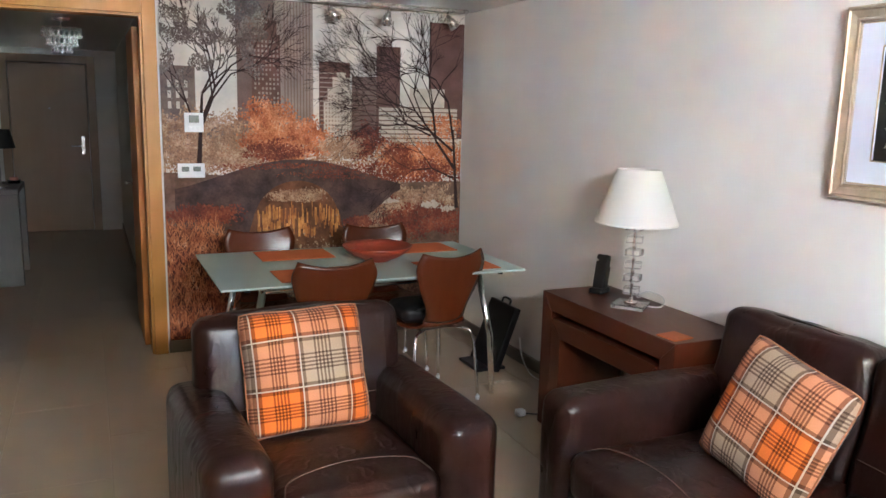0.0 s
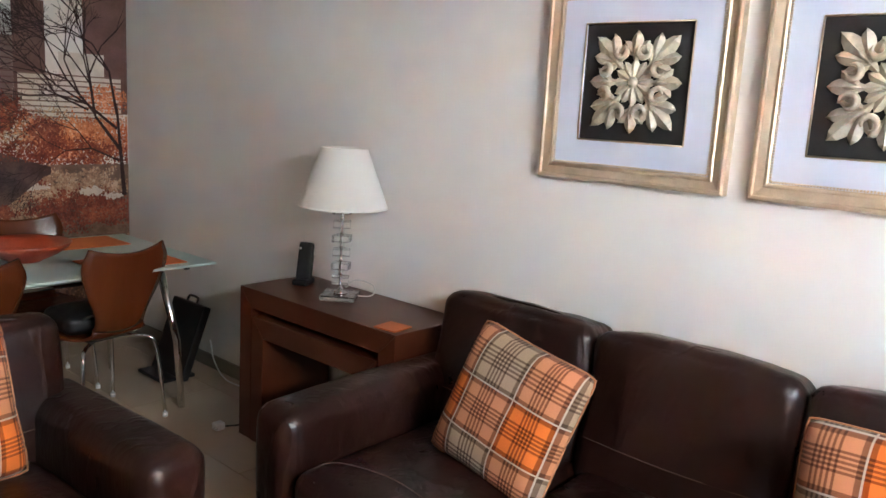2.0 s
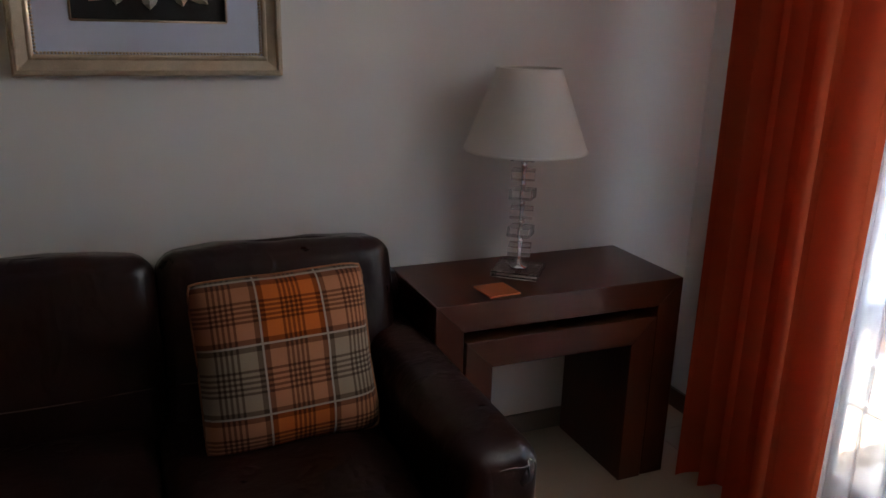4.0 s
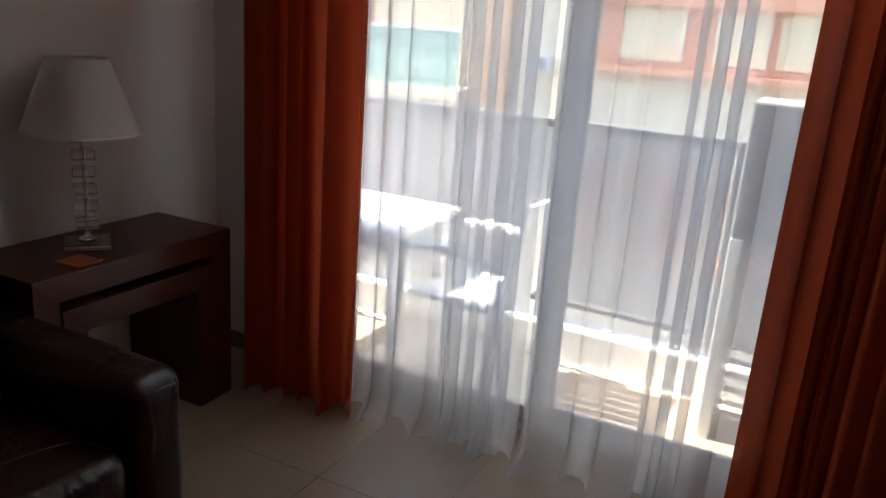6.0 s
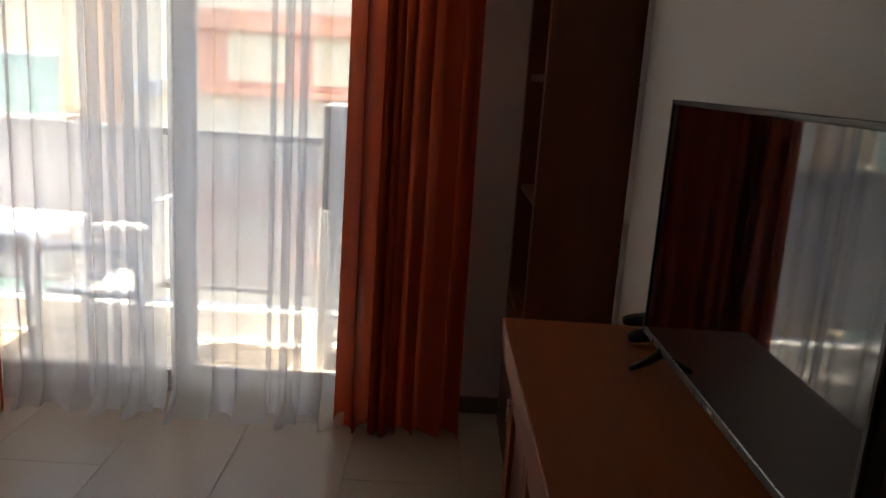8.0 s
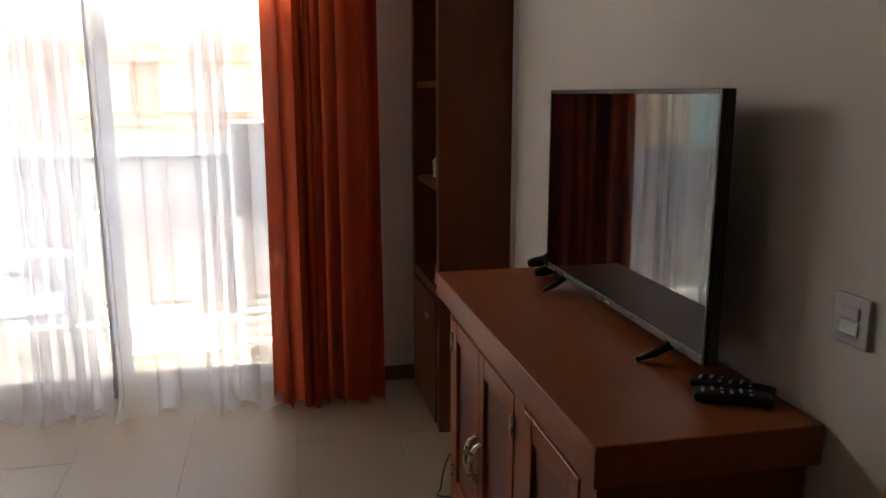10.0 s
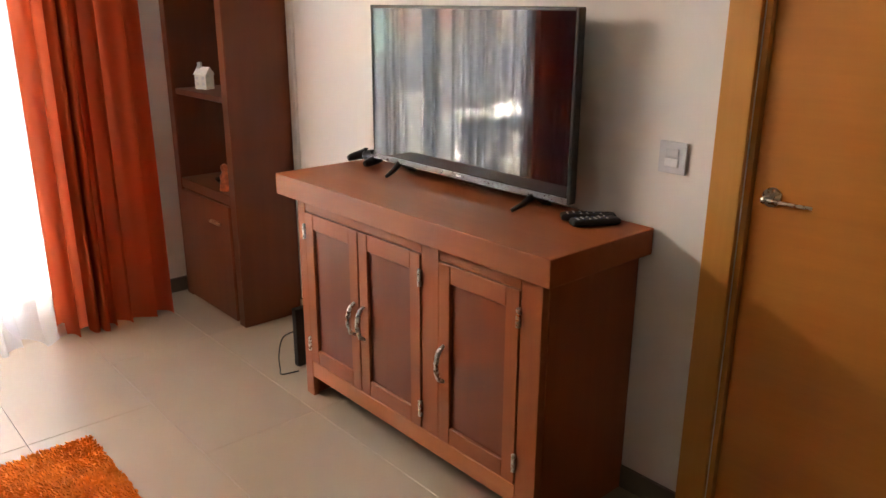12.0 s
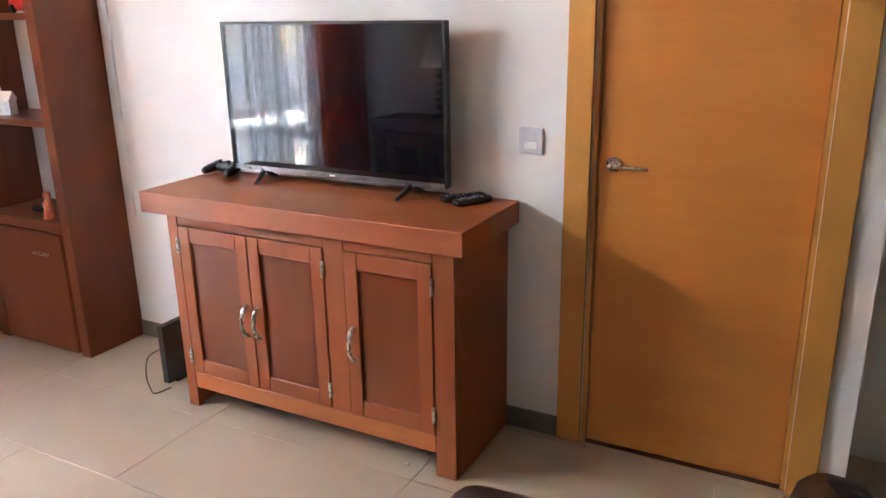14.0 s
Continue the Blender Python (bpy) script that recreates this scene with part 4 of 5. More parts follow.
def ornaments():
    th = thing("house_ornament", "small white china house ornament on the shelf", "ornament", pose(-3.18, -2.735, 1.103, 0, 0, 20))
    part("walls", cube(-0.028, 0.028, -0.038, 0.038, 0, 0.072, 0.004), CHINA, th)
    bm = bmesh.new()
    a = [bm.verts.new(p) for p in ((-0.032, -0.042, 0.07), (0.032, -0.042, 0.07), (0.0, -0.042, 0.108), (-0.032, 0.042, 0.07), (0.032, 0.042, 0.07), (0.0, 0.042, 0.108))]
    for f in ((0, 1, 2), (3, 5, 4), (0, 2, 5, 3), (1, 4, 5, 2), (0, 3, 4, 1)):
        bm.faces.new([a[i] for i in f])
    part("roof", bm, CHINA, th)
    part("chimney", cube(-0.008, 0.010, -0.032, -0.014, 0.085, 0.128, 0.002), CHINA, th)
    for y, z in ((-0.02, 0.02), (0.02, 0.02), (-0.02, 0.048), (0.02, 0.048)):
        part("window", cube(0.028, 0.030, y - 0.007, y + 0.007, z, z + 0.014), GREYP, th)
    th = thing("figurine", "small orange and white china figurine on the shelf", "figurine", pose(-3.113, -2.455, 0.65))
    part("figurine_body", turned([(0, 0), (0.030, 0), (0.028, 0.02), (0.022, 0.05), (0.026, 0.07), (0.012, 0.09), (0.018, 0.105), (0.017, 0.12), (0, 0.132)], 16), REDCH, th)
    th = thing("glass_dish", "little dark glass dish on the lower shelf", "dish", pose(-3.18, -2.62, 0.65))
    part("bowl", turned([(0, 0), (0.025, 0), (0.04, 0.022), (0.038, 0.024), (0.022, 0.004), (0, 0.004)], 20), BLACK, th)
    th = thing("toy_car", "red toy vehicle on the upper shelf", "toy", pose(-3.18, -2.47, 1.553))
    part("body", padded(0, 0, 0.035, 0.07, 0.15, 0.05, 0.015), REDT, th)
    part("cab", padded(0, 0.01, 0.07, 0.06, 0.08, 0.045, 0.014), REDT, th)
    for x in (-0.032, 0.032):
        for y in (-0.045, 0.045):
            part("wheel", bent(turned([(0, -0.006), (0.018, -0.006), (0.018, 0.006), (0, 0.006)], 16), pose(x, y, 0.018, 0, 90, 0)), BLACK, th)


CHINA = surface("white_china", (0.75, 0.73, 0.68), 0.3, vary=0.08)
REDCH = surface("painted_china", (0.62, 0.16, 0.07), 0.35, vary=0.4, scale=40)
REDT = surface("red_enamel", (0.55, 0.03, 0.02), 0.3, vary=0.05)
ornaments()


def cable_duct():
    th = thing("cable_duct", "narrow white plastic cable duct up the wall beside the shelf", "cable duct", pose(XW, -2.225, 0))
    for z0, z1 in ((0.62, 1.075), (1.08, 1.535), (1.54, 2.2)):
        part("cover", cube(0, 0.016, -0.012, 0.012, z0, z1, 0.002, 1), WHITEP, th)


cable_duct()


# ---- switches ----
def switch_plate(m, w, h, rockers, label, mat=None):
    """Local x to the right, y up, z out of the wall."""
    th = thing("light_switch", label, "switch", m)
    part("plate", cube(-w / 2, w / 2, -h / 2, h / 2, 0, 0.009, 0.003), mat or WHITEP, th)
    for x, y, a, b, dark in rockers:
        part("rocker", cube(x - a / 2, x + a / 2, y - b / 2, y + b / 2, 0.009, 0.013, 0.002, 1), LCD if dark and mat is None else GREYP if dark else WHITEP, th)


FACE_E = Matrix(((0, 0, 1, 0), (1, 0, 0, 0), (0, 1, 0, 0), (0, 0, 0, 1)))
FACE_S = Matrix(((1, 0, 0, 0), (0, 0, -1, 0), (0, 1, 0, 0), (0, 0, 0, 1)))
FACE_N = Matrix(((-1, 0, 0, 0), (0, 0, 1, 0), (0, 1, 0, 0), (0, 0, 0, 1)))
switch_plate(Matrix.Translation((XW, -0.216, 1.108)) @ FACE_E, 0.086, 0.09, [(0, 0.014, 0.044, 0.024, True), (0, -0.014, 0.044, 0.024, False)], "square silver grey light switch with two rockers", GREYP)
switch_plate(Matrix.Translation((-1.853, YN - 0.0135, 1.482)) @ FACE_S, 0.115, 0.12, [(0, 0.022, 0.06, 0.045, True), (-0.026, -0.035, 0.018, 0.018, False), (0, -0.035, 0.018, 0.018, False), (0.026, -0.035, 0.018, 0.018, False)], "square white room thermostat on the mural wall")
switch_plate(Matrix.Translation((-1.878, YN - 0.0135, 1.182)) @ FACE_S, 0.165, 0.09, [(-0.035, 0.01, 0.045, 0.03, True), (0.035, 0.01, 0.045, 0.03, True)], "double white light switch on the mural wall")
switch_plate(Matrix.Translation((-2.80, YS, 1.24)) @ FACE_N, 0.05, 0.05, [(0, 0, 0.03, 0.03, False)], "small white shutter switch beside the curtain")


# ---- rug ----
def shag_rug():
    x0, x1, y0, y1 = -2.165, -1.12, -1.735, -0.35
    th = thing("rug", "bright orange shaggy rug on the tiles", "rug", pose((x0 + x1) / 2, (y0 + y1) / 2, 0))
    hx, hy = (x1 - x0) / 2, (y1 - y0) / 2
    part("backing", cube(-hx, hx, -hy, hy, 0, 0.012, 0.003), RUG, th)
    rng = random.Random(4)
    verts, faces = [], []
    step = 0.0095
    nx, ny = int(2 * hx / step), int(2 * hy / step)
    for i in range(nx + 1):
        for j in range(ny + 1):
            bx, by = -hx + i * step + rng.uniform(-0.005, 0.005), -hy + j * step + rng.uniform(-0.005, 0.005)
            a = 3.5 * noise.noise(Vector((bx * 4, by * 4, 0))) + rng.uniform(-0.7, 0.7)
            ln, hgt, r = rng.uniform(0.004, 0.010), rng.uniform(0.007, 0.014), rng.uniform(0.005, 0.0072)
            k = len(verts)
            for s in range(3):
                t = a + 2.1 * s
                verts.append((bx + r * math.cos(t), by + r * math.sin(t), 0.011))
            mx, my = bx + 0.5 * ln * math.cos(a), by + 0.5 * ln * math.sin(a)
            for s in range(3):
                t = a + 2.1 * s
                verts.append((mx + r * 0.8 * math.cos(t), my + r * 0.8 * math.sin(t), 0.011 + hgt * 0.6))
            verts.append((bx + ln * math.cos(a), by + ln * math.sin(a), 0.011 + hgt))
            for s in range(3):
                u = (s + 1) % 3
                faces += [(k + s, k + u, k + 3 + u, k + 3 + s), (k + 3 + s, k + 3 + u, k + 6)]
    me = bpy.data.meshes.new("pile_fibre")
    me.from_pydata(verts, [], faces)
    me.materials.append(RUG)
    ob = new("pile_fibre", me)
    ob.parent = th
    tagged(ob, kind="stuff")


RUG = surface("orange_wool", (0.92, 0.25, 0.030), 0.95, vary=0.22, scale=12, fine=150, relief=0.3)
shag_rug()


# ---- dining corner ----
FROST = clear_glass("frosted_green_glass", (0.70, 0.84, 0.80), 0.5, 1.45)
FROST.node_tree.nodes["Principled BSDF"].inputs["Transmission Weight"].default_value = 0.55
CHAIRW = wood("walnut_ply", (0.088, 0.018, 0.0055), (0.112, 0.026, 0.0085), "z", 0.24, coat=0.0)


def dining_table():
    cx, cy, hx, hy, z = -1.11, 2.13, 0.82, 0.475, 0.742
    th = thing("dining_table", "dining table with frosted green glass top and chrome legs", "table", pose(cx, cy, 0))
    g = part("tabletop", cube(-hx, hx, -hy, hy, z - 0.012, z, 0.003), FROST, th, "frosted pale green glass")
    for sy in (-1, 1):
        part("rail", tube([(-hx + 0.22, sy * (hy - 0.13), z - 0.05), (hx - 0.22, sy * (hy - 0.13), z - 0.05)], 0.016, 10), CHROME, th)
    for sx in (-1, 1):
        part("cross_rail", tube([(sx * (hx - 0.22), -hy + 0.13, z - 0.05), (sx * (hx - 0.22), hy - 0.13, z - 0.05)], 0.016, 10), CHROME, th)
        for sy in (-1, 1):
            leg = part("leg", tube([(sx * (hx - 0.22), sy * (hy - 0.13), z - 0.05), (sx * (hx - 0.15), sy * (hy - 0.11), 0.35), (sx * (hx - 0.13), sy * (hy - 0.10), 0.0)], [0.019, 0.018, 0.016], 12), CHROME, th, "slim chrome leg")
            part("glass_pad", turned([(0, z - 0.036), (0.024, z - 0.036), (0.024, z - 0.0125), (0, z - 0.0125)], 14, sx * (hx - 0.22), sy * (hy - 0.13)), CHROME, leg)
            part("clamp", turned([(0, z - 0.03), (0.014, z - 0.03), (0.014, z - 0.0125), (0, z - 0.0125)], 12, sx * (hx - 0.13), sy * (hy - 0.05)), BLACK, th)


def placemat(m):
    th = thing("placemat", "plain orange rectangular placemat on the glass table", "placemat", m, "orange placemats")
    part("mat", cube(-0.21, 0.21, -0.145, 0.145, 0, 0.004, 0.001, 1), MATO, th)


MATO = surface("orange_placemat", (0.60, 0.14, 0.03), 0.7, vary=0.08, fine=250)


def fruit_bowl():
    th = thing("bowl", "wide shallow red wooden bowl in the middle of the table", "bowl", pose(-0.99, 2.13, 0.742))
    part("shell", turned([(0, 0.0), (0.07, 0.0), (0.075, 0.006), (0.14, 0.034), (0.185, 0.068), (0.2, 0.088), (0.196, 0.09), (0.175, 0.068), (0.12, 0.034), (0.06, 0.012), (0, 0.010)], 40), BOWLR, th)


BOWLR = surface("red_lacquer", (0.32, 0.045, 0.018), 0.35, vary=0.2, scale=8)


def shell_chair(m, label):
    """One bent plywood shell with a waist, on four chrome legs; front at -y."""
    th = thing("dining_chair", label, "chair", m, "chairs round the table")
    prof = [(-0.215, 0.425), (-0.19, 0.445), (-0.08, 0.445), (0.06, 0.435), (0.14, 0.445), (0.185, 0.49), (0.205, 0.56), (0.222, 0.67), (0.24, 0.785), (0.252, 0.868)]
    half = [0.17, 0.195, 0.21, 0.19, 0.15, 0.125, 0.135, 0.185, 0.215, 0.185]
    path = smooth_path([(0, y, z) for y, z in prof], 4)
    wid = smooth_path([(w, 0, 0) for w in half], 4)

    def sheet(i0, i1):
        bm = bmesh.new()
        layers = []
        n = 12
        for off in (0.0, -0.011):
            rows = []
            for k in range(i0, i1):
                p, w = path[k], wid[k].x
                d = (path[min(k + 1, len(path) - 1)] - path[max(k - 1, 0)]).normalized()
                nrm = Vector((0, -d.z, d.y))
                s = k / (len(path) - 1)
                row = []
                for i in range(n + 1):
                    u = 2 * i / n - 1
                    curl = 0.03 * u * u * (1 if s > 0.5 else 0.5)
                    dip = -0.028 * (1 - u * u) * max(0, (s - 0.86) / 0.14) if s > 0.86 else 0
                    q = p + nrm * (off + curl) + d * dip
                    row.append(bm.verts.new((u * w, q.y, q.z)))
                rows.append(row)
            layers.append(rows)
        for rows in layers:
            for a, b in zip(rows, rows[1:]):
                for i in range(n):
                    bm.faces.new([a[i], a[i + 1], b[i + 1], b[i]]).smooth = True
        A, B = layers
        for k in range(len(A) - 1):
            for i in (0, n):
                bm.faces.new([A[k][i], A[k + 1][i], B[k + 1][i], B[k][i]])
        for k in (0, len(A) - 1):
            for i in range(n):
                bm.faces.new([A[k][i], A[k][i + 1], B[k][i + 1], B[k][i]])
        return bm
    cut = 19
    part("seat", sheet(0, cut + 1), CHAIRW, th)
    part("backrest", sheet(cut, len(path)), CHAIRW, th, "curved brown plywood backrest")
    part("mount", cube(-0.10, 0.10, -0.09, 0.09, 0.412, 0.424, 0.003), BLACK, th)
    for sx in (-1, 1):
        for sy in (-1, 1):
            leg = smooth_path([(sx * 0.05, sy * 0.05, 0.408), (sx * 0.15, sy * 0.13, 0.405), (sx * 0.19, sy * 0.17, 0.35), (sx * 0.215, sy * 0.20, 0.02)], 6)
            lg = part("leg", tube(leg, 0.009, 8), CHROME, th, "bent chrome tube leg")
            part("glide", turned([(0, 0), (0.012, 0), (0.012, 0.02), (0, 0.02)], 10, sx * 0.215, sy * 0.20), WHITEP, lg)
    return th


dining_table()
fruit_bowl()
for x, y, a in ((-1.42, 1.86, 0), (-0.62, 1.86, 0), (-1.40, 2.42, 0), (-0.62, 2.42, 0)):
    placemat(pose(x, y, 0.7425, 0, 0, a))
shell_chair(pose(-1.40, 1.80, 0, 0, 0, 180), "brown bent plywood chair with chrome legs, pushed under the table")
shell_chair(pose(-0.785, 1.86, 0, 0, 0, 190), "brown bent plywood chair with chrome legs, turned slightly at the table")
shell_chair(pose(-1.535, 2.46, 0, 0, 0, 3), "brown bent plywood chair between the table and mural")
shell_chair(pose(-0.82, 2.46, 0, 0, 0, -2), "brown bent plywood chair between the table and mural")


def leaning_case():
    th = thing("folded_case", "black flat folded case leaning against the wall", "case", pose(-0.20, 2.22, 0))
    part("panel", bent(cube(-0.025, 0.025, -0.16, 0.16, 0, 0.42, 0.01), pose(-0.03, 0, 0, 0, 20, 0)), BLACK, th)
    part("handle", bent(tube(smooth_path([(0, -0.05, 0.42), (0, -0.04, 0.45), (0, 0.04, 0.45), (0, 0.05, 0.42)], 5), 0.007, 8), pose(-0.03, 0, 0, 0, 20, 0)), BLACK, th)
    part("base", cube(-0.14, 0.06, -0.12, 0.14, 0, 0.02, 0.006), BLACK, th)
    b = thing("extension_lead", "thin white cable with a plug on the floor", "cable", Matrix())
    part("flex", tube(smooth_path([(-0.06, 2.08, 0.20), (-0.05, 2.05, 0.08), (-0.05, 1.93, 0.006), (-0.04, 1.72, 0.006), (-0.06, 1.50, 0.006), (-0.05, 1.33, 0.006)], 8), 0.004, 6), WHITEP, b)
    part("plug", padded(-0.435, 1.40, 0.02, 0.05, 0.045, 0.036, 0.010), WHITEP, b)
    part("lead", tube(smooth_path([(-0.42, 1.395, 0.014), (-0.32, 1.37, 0.005), (-0.18, 1.35, 0.005), (-0.06, 1.33, 0.005)], 6), 0.004, 6), BLACK, b, "short black lead behind the plug")
    for s in (-0.01, 0.01):
        part("pin", tube([(-0.455, 1.385 + s, 0.02), (-0.475, 1.375 + s, 0.02)], 0.0025, 6), STEEL, b)
    k = thing("black_bag", "soft black bag lying on the dining chair seat", "bag", pose(-0.80, 1.90, 0.452))
    part("body", padded(0, 0, 0.045, 0.32, 0.26, 0.09, 0.03, (0.01, 0.01, 0.02), 14, 0.01), BLACK, k)
    part("strap", tube(smooth_path([(-0.1, -0.12, 0.06), (-0.05, -0.15, 0.09), (0.06, -0.15, 0.08), (0.11, -0.12, 0.05)], 6), 0.008, 6), BLACK, k)


leaning_case()


# ---- ceiling spotlights ----
def spot_rail():
    th = thing("spotlight_rail", "brushed steel ceiling rail with small swivelling spotlights", "spotlight", pose(-0.62, 2.93, ZC))
    part("bar", cube(-0.55, 0.55, -0.02, 0.02, -0.022, 0.0, 0.004), STEEL, th)
    for x, tilt in ((-0.42, -30), (-0.02, 25), (0.40, -28)):
        s = part("spot", bent(turned([(0, 0.0), (0.012, 0.0), (0.022, -0.02), (0.036, -0.09), (0.033, -0.09), (0.018, -0.03), (0, -0.025)], 20), pose(x, 0, -0.05, -25, tilt, 0)), STEEL, th, "small cone spotlight, unlit")
        part("stem", tube([(x, 0, -0.02), (x, 0, -0.06)], 0.006, 8), STEEL, s)


spot_rail()


# ---- hall things ----
def hall_things():
    th = thing("hall_console", "grey narrow console table along the hall wall", "console", pose(-3.35, 5.9, 0))
    part("top", cube(-0.38, 0.32, -0.4, 0.4, 0.80, 0.84, 0.004), HGREY, th)
    for y in (-0.36, 0.36):
        part("leg", cube(0.12, 0.32, y - 0.04, y + 0.04, 0, 0.798, 0.004), HGREY, th)
    part("back_panel", cube(-0.38, -0.34, -0.32, 0.32, 0.1, 0.798, 0.003), HGREY, th)
    th = thing("hall_lamp", "small table lamp with a black shade on a silver stem", "lamp", pose(-3.18, 5.75, 0.84))
    part("base", turned([(0, 0), (0.07, 0), (0.07, 0.012), (0.012, 0.03), (0.010, 0.38), (0, 0.38)], 24), STEEL, th)
    part("shade", turned([(0.14, 0.34), (0.10, 0.50)], 28), BLACK, th, "black shade")
    th = thing("candle_dish", "small glass dish with a pink candle", "candle", pose(-3.10, 6.1, 0.84))
    part("dish", turned([(0, 0), (0.05, 0), (0.055, 0.03), (0.05, 0.03), (0.046, 0.005), (0, 0.005)], 20), CRYSTAL, th)
    part("wax", turned([(0, 0.006), (0.035, 0.006), (0.035, 0.055), (0, 0.055)], 18), PINKW, th)
    th = thing("chandelier", "small crystal bead chandelier hanging in the hall", "chandelier", pose(-2.60, 4.55, 2.2))
    part("rose", turned([(0, 0), (0.06, 0), (0.055, -0.02), (0.01, -0.03), (0, -0.03)], 20), CHROME, th)
    part("rod", tube([(0, 0, -0.02), (0, 0, -0.08)], 0.005, 8), CHROME, th)
    for r, z, n in ((0.13, -0.08, 22), (0.10, -0.14, 18), (0.065, -0.19, 12)):
        ring = part("ring", tube([(r * math.cos(t), r * math.sin(t), z) for t in np.linspace(0, 6.283, 25)], 0.004, 6), CHROME, th)
        for k in range(n):
            a = 2 * math.pi * k / n
            bm = bmesh.new()
            for j in range(3):
                bmesh.ops.create_icosphere(bm, subdivisions=1, radius=0.010 if j < 2 else 0.013, matrix=pose(r * math.cos(a), r * math.sin(a), z - 0.014 - 0.021 * j))
            part("crystal_drop", bm, CRYSTAL, ring)


HGREY = surface("grey_oak_laminate", (0.17, 0.155, 0.14), 0.5, vary=0.15, stretch=(1, 1, 0.1))
PINKW = surface("pink_wax", (0.7, 0.3, 0.22), 0.5, vary=0.05)
hall_things()

# ---- mural ----
def art(name, c, vary=0.25, scale=14.0, fine=120.0):
    return surface(name, c, 0.6, vary=vary, scale=scale, fine=fine, relief=0.0, spec=0.15)


def art_many(name, stops):
    """Ink colours that differ from flake to flake."""
    m, nt, b = node_mat(name)
    g = nt.nodes.new("ShaderNodeNewGeometry")
    n = noise_of(nt, texco(nt), 60, 3.0)
    clump = noise_of(nt, texco(nt), 9.0, 4.0, 0.65)
    mix = mixed(nt, 0.62, g.outputs["Random Per Island"], ramp(nt, clump, [(0.3, (0, 0, 0)), (0.7, (1, 1, 1))]))
    col = ramp(nt, mix, stops)
    nt.links.new(mixed(nt, 0.5, col, ramp(nt, n, [(0.3, (0.6,) * 3), (0.7, (1.15,) * 3)]), "MULTIPLY"), b.inputs["Base Color"])
    b.inputs["Roughness"].default_value = 0.6
    b.inputs["Specular IOR Level"].default_value = 0.15
    return m


def mural():
    """Printed wall covering: towers over an autumn park with a stone bridge. Local x to the right, y up, z out."""
    W, H = 2.055, ZC - 0.084
    th = thing("mural", "printed wall mural of an autumn park, bridge and towers", "mural", Matrix.Translation((-2.043, YN, 0.082)) @ FACE_S)
    rng = random.Random(12)
    depth = [0.0013]

    def flat(name, polys, mat, label=""):
        depth[0] += 0.00025
        bm = bmesh.new()
        for poly in polys:
            z = depth[0] + rng.uniform(0, 0.0002)
            bm.faces.new([bm.verts.new((min(1, max(0, x)) * W, min(1, max(0, y)) * H, z)) for x, y in poly])
        return part(name, bm, mat, th, label, "stuff" if len(polys) > 5 else "")

    def rect(x0, x1, y0, y1):
        return [(x0, y0), (x1, y0), (x1, y1), (x0, y1)]

    def flakes(cx, cy, rx, ry, n, s, gap=-9.0):
        out = []
        s *= 0.36
        for _ in range(int(n * 5.0)):
            a, r = rng.uniform(0, 6.283), math.sqrt(rng.random())
            r *= 0.95 + 0.55 * noise.noise(Vector((2.2 * math.cos(a) + 7 * cx, 2.2 * math.sin(a), 9 * cy))) + 0.16 * rng.gauss(0, 1)
            x, y = cx + rx * r * math.cos(a), cy + ry * r * math.sin(a)
            if noise.noise(Vector((x * 22, y * 22, cx))) < gap:
                continue
            w, b = s * rng.uniform(0.4, 1.3), rng.uniform(0, 6.283)
            x, y = min(0.995, max(0.005, x)), min(0.995, max(0.005, y))
            out.append([(x + w * 0.9 * math.cos(b + k * 1.2566) * q, y + w * math.sin(b + k * 1.2566) * q) for k, q in ((k, rng.uniform(0.6, 1.2)) for k in range(5))])
        return out

    def branch(polys, x, y, a, ln, w, deep):
        x2, y2 = x + ln * math.cos(a), y + ln * math.sin(a)
        if not (0.0 < x2 < 1.0 and 0.0 < y2 < 1.0):
            return
        dx, dy = math.sin(a) * w * 0.75, -math.cos(a) * w * 0.75
        k = 0.7
        polys.append([(x - dx, y - dy), (x + dx, y + dy), (x2 + dx * k, y2 + dy * k), (x2 - dx * k, y2 - dy * k)])
        if deep:
            for _ in range(2 if deep > 3 else 3):
                branch(polys, x2, y2, a + rng.uniform(-0.7, 0.7), ln * rng.uniform(0.68, 0.95), max(0.0007, w * 0.68), deep - 1)

    part("print", cube(0, W, 0, H, 0, 0.0012), art("ink_sky", (0.70, 0.655, 0.59), 0.14, 3, 20), th, "warm sepia sky of the print")
    tower, lit, pale = art("ink_tower", (0.20, 0.130, 0.105), 0.25, 5), art("ink_tower_light", (0.33, 0.255, 0.215), 0.2, 5), art("ink_tower_pale", (0.58, 0.50, 0.41), 0.15, 9)
    dark, brick = art("ink_dark", (0.042, 0.022, 0.019), 0.3, 20), art("ink_red_tower", (0.150, 0.078, 0.064), 0.2, 8)
    flat("tower", [rect(0.225, 0.36, 0.58, 1.0)], tower)
    flat("tower", [rect(0.34, 0.465, 0.58, 1.0)], lit)
    flat("tower_rib", [rect(0.372 + 0.010 * k, 0.376 + 0.010 * k, 0.60, 1.0) for k in range(9)], art("ink_tower_rib", (0.235, 0.165, 0.135), 0.2, 5))
    flat("tower", [rect(0.27, 0.36, 0.60, 0.90), rect(0.285, 0.35, 0.90, 0.94)], brick)
    flat("tower_window", [rect(0.278 + 0.0118 * i, 0.284 + 0.0118 * i, 0.66 + 0.0135 * j, 0.667 + 0.0135 * j) for i in range(7) for j in range(17) if (i * 7 + j * 3) % 5], lit)
    flat("tower", [rect(0.485, 0.59, 0.60, 0.83)], brick)
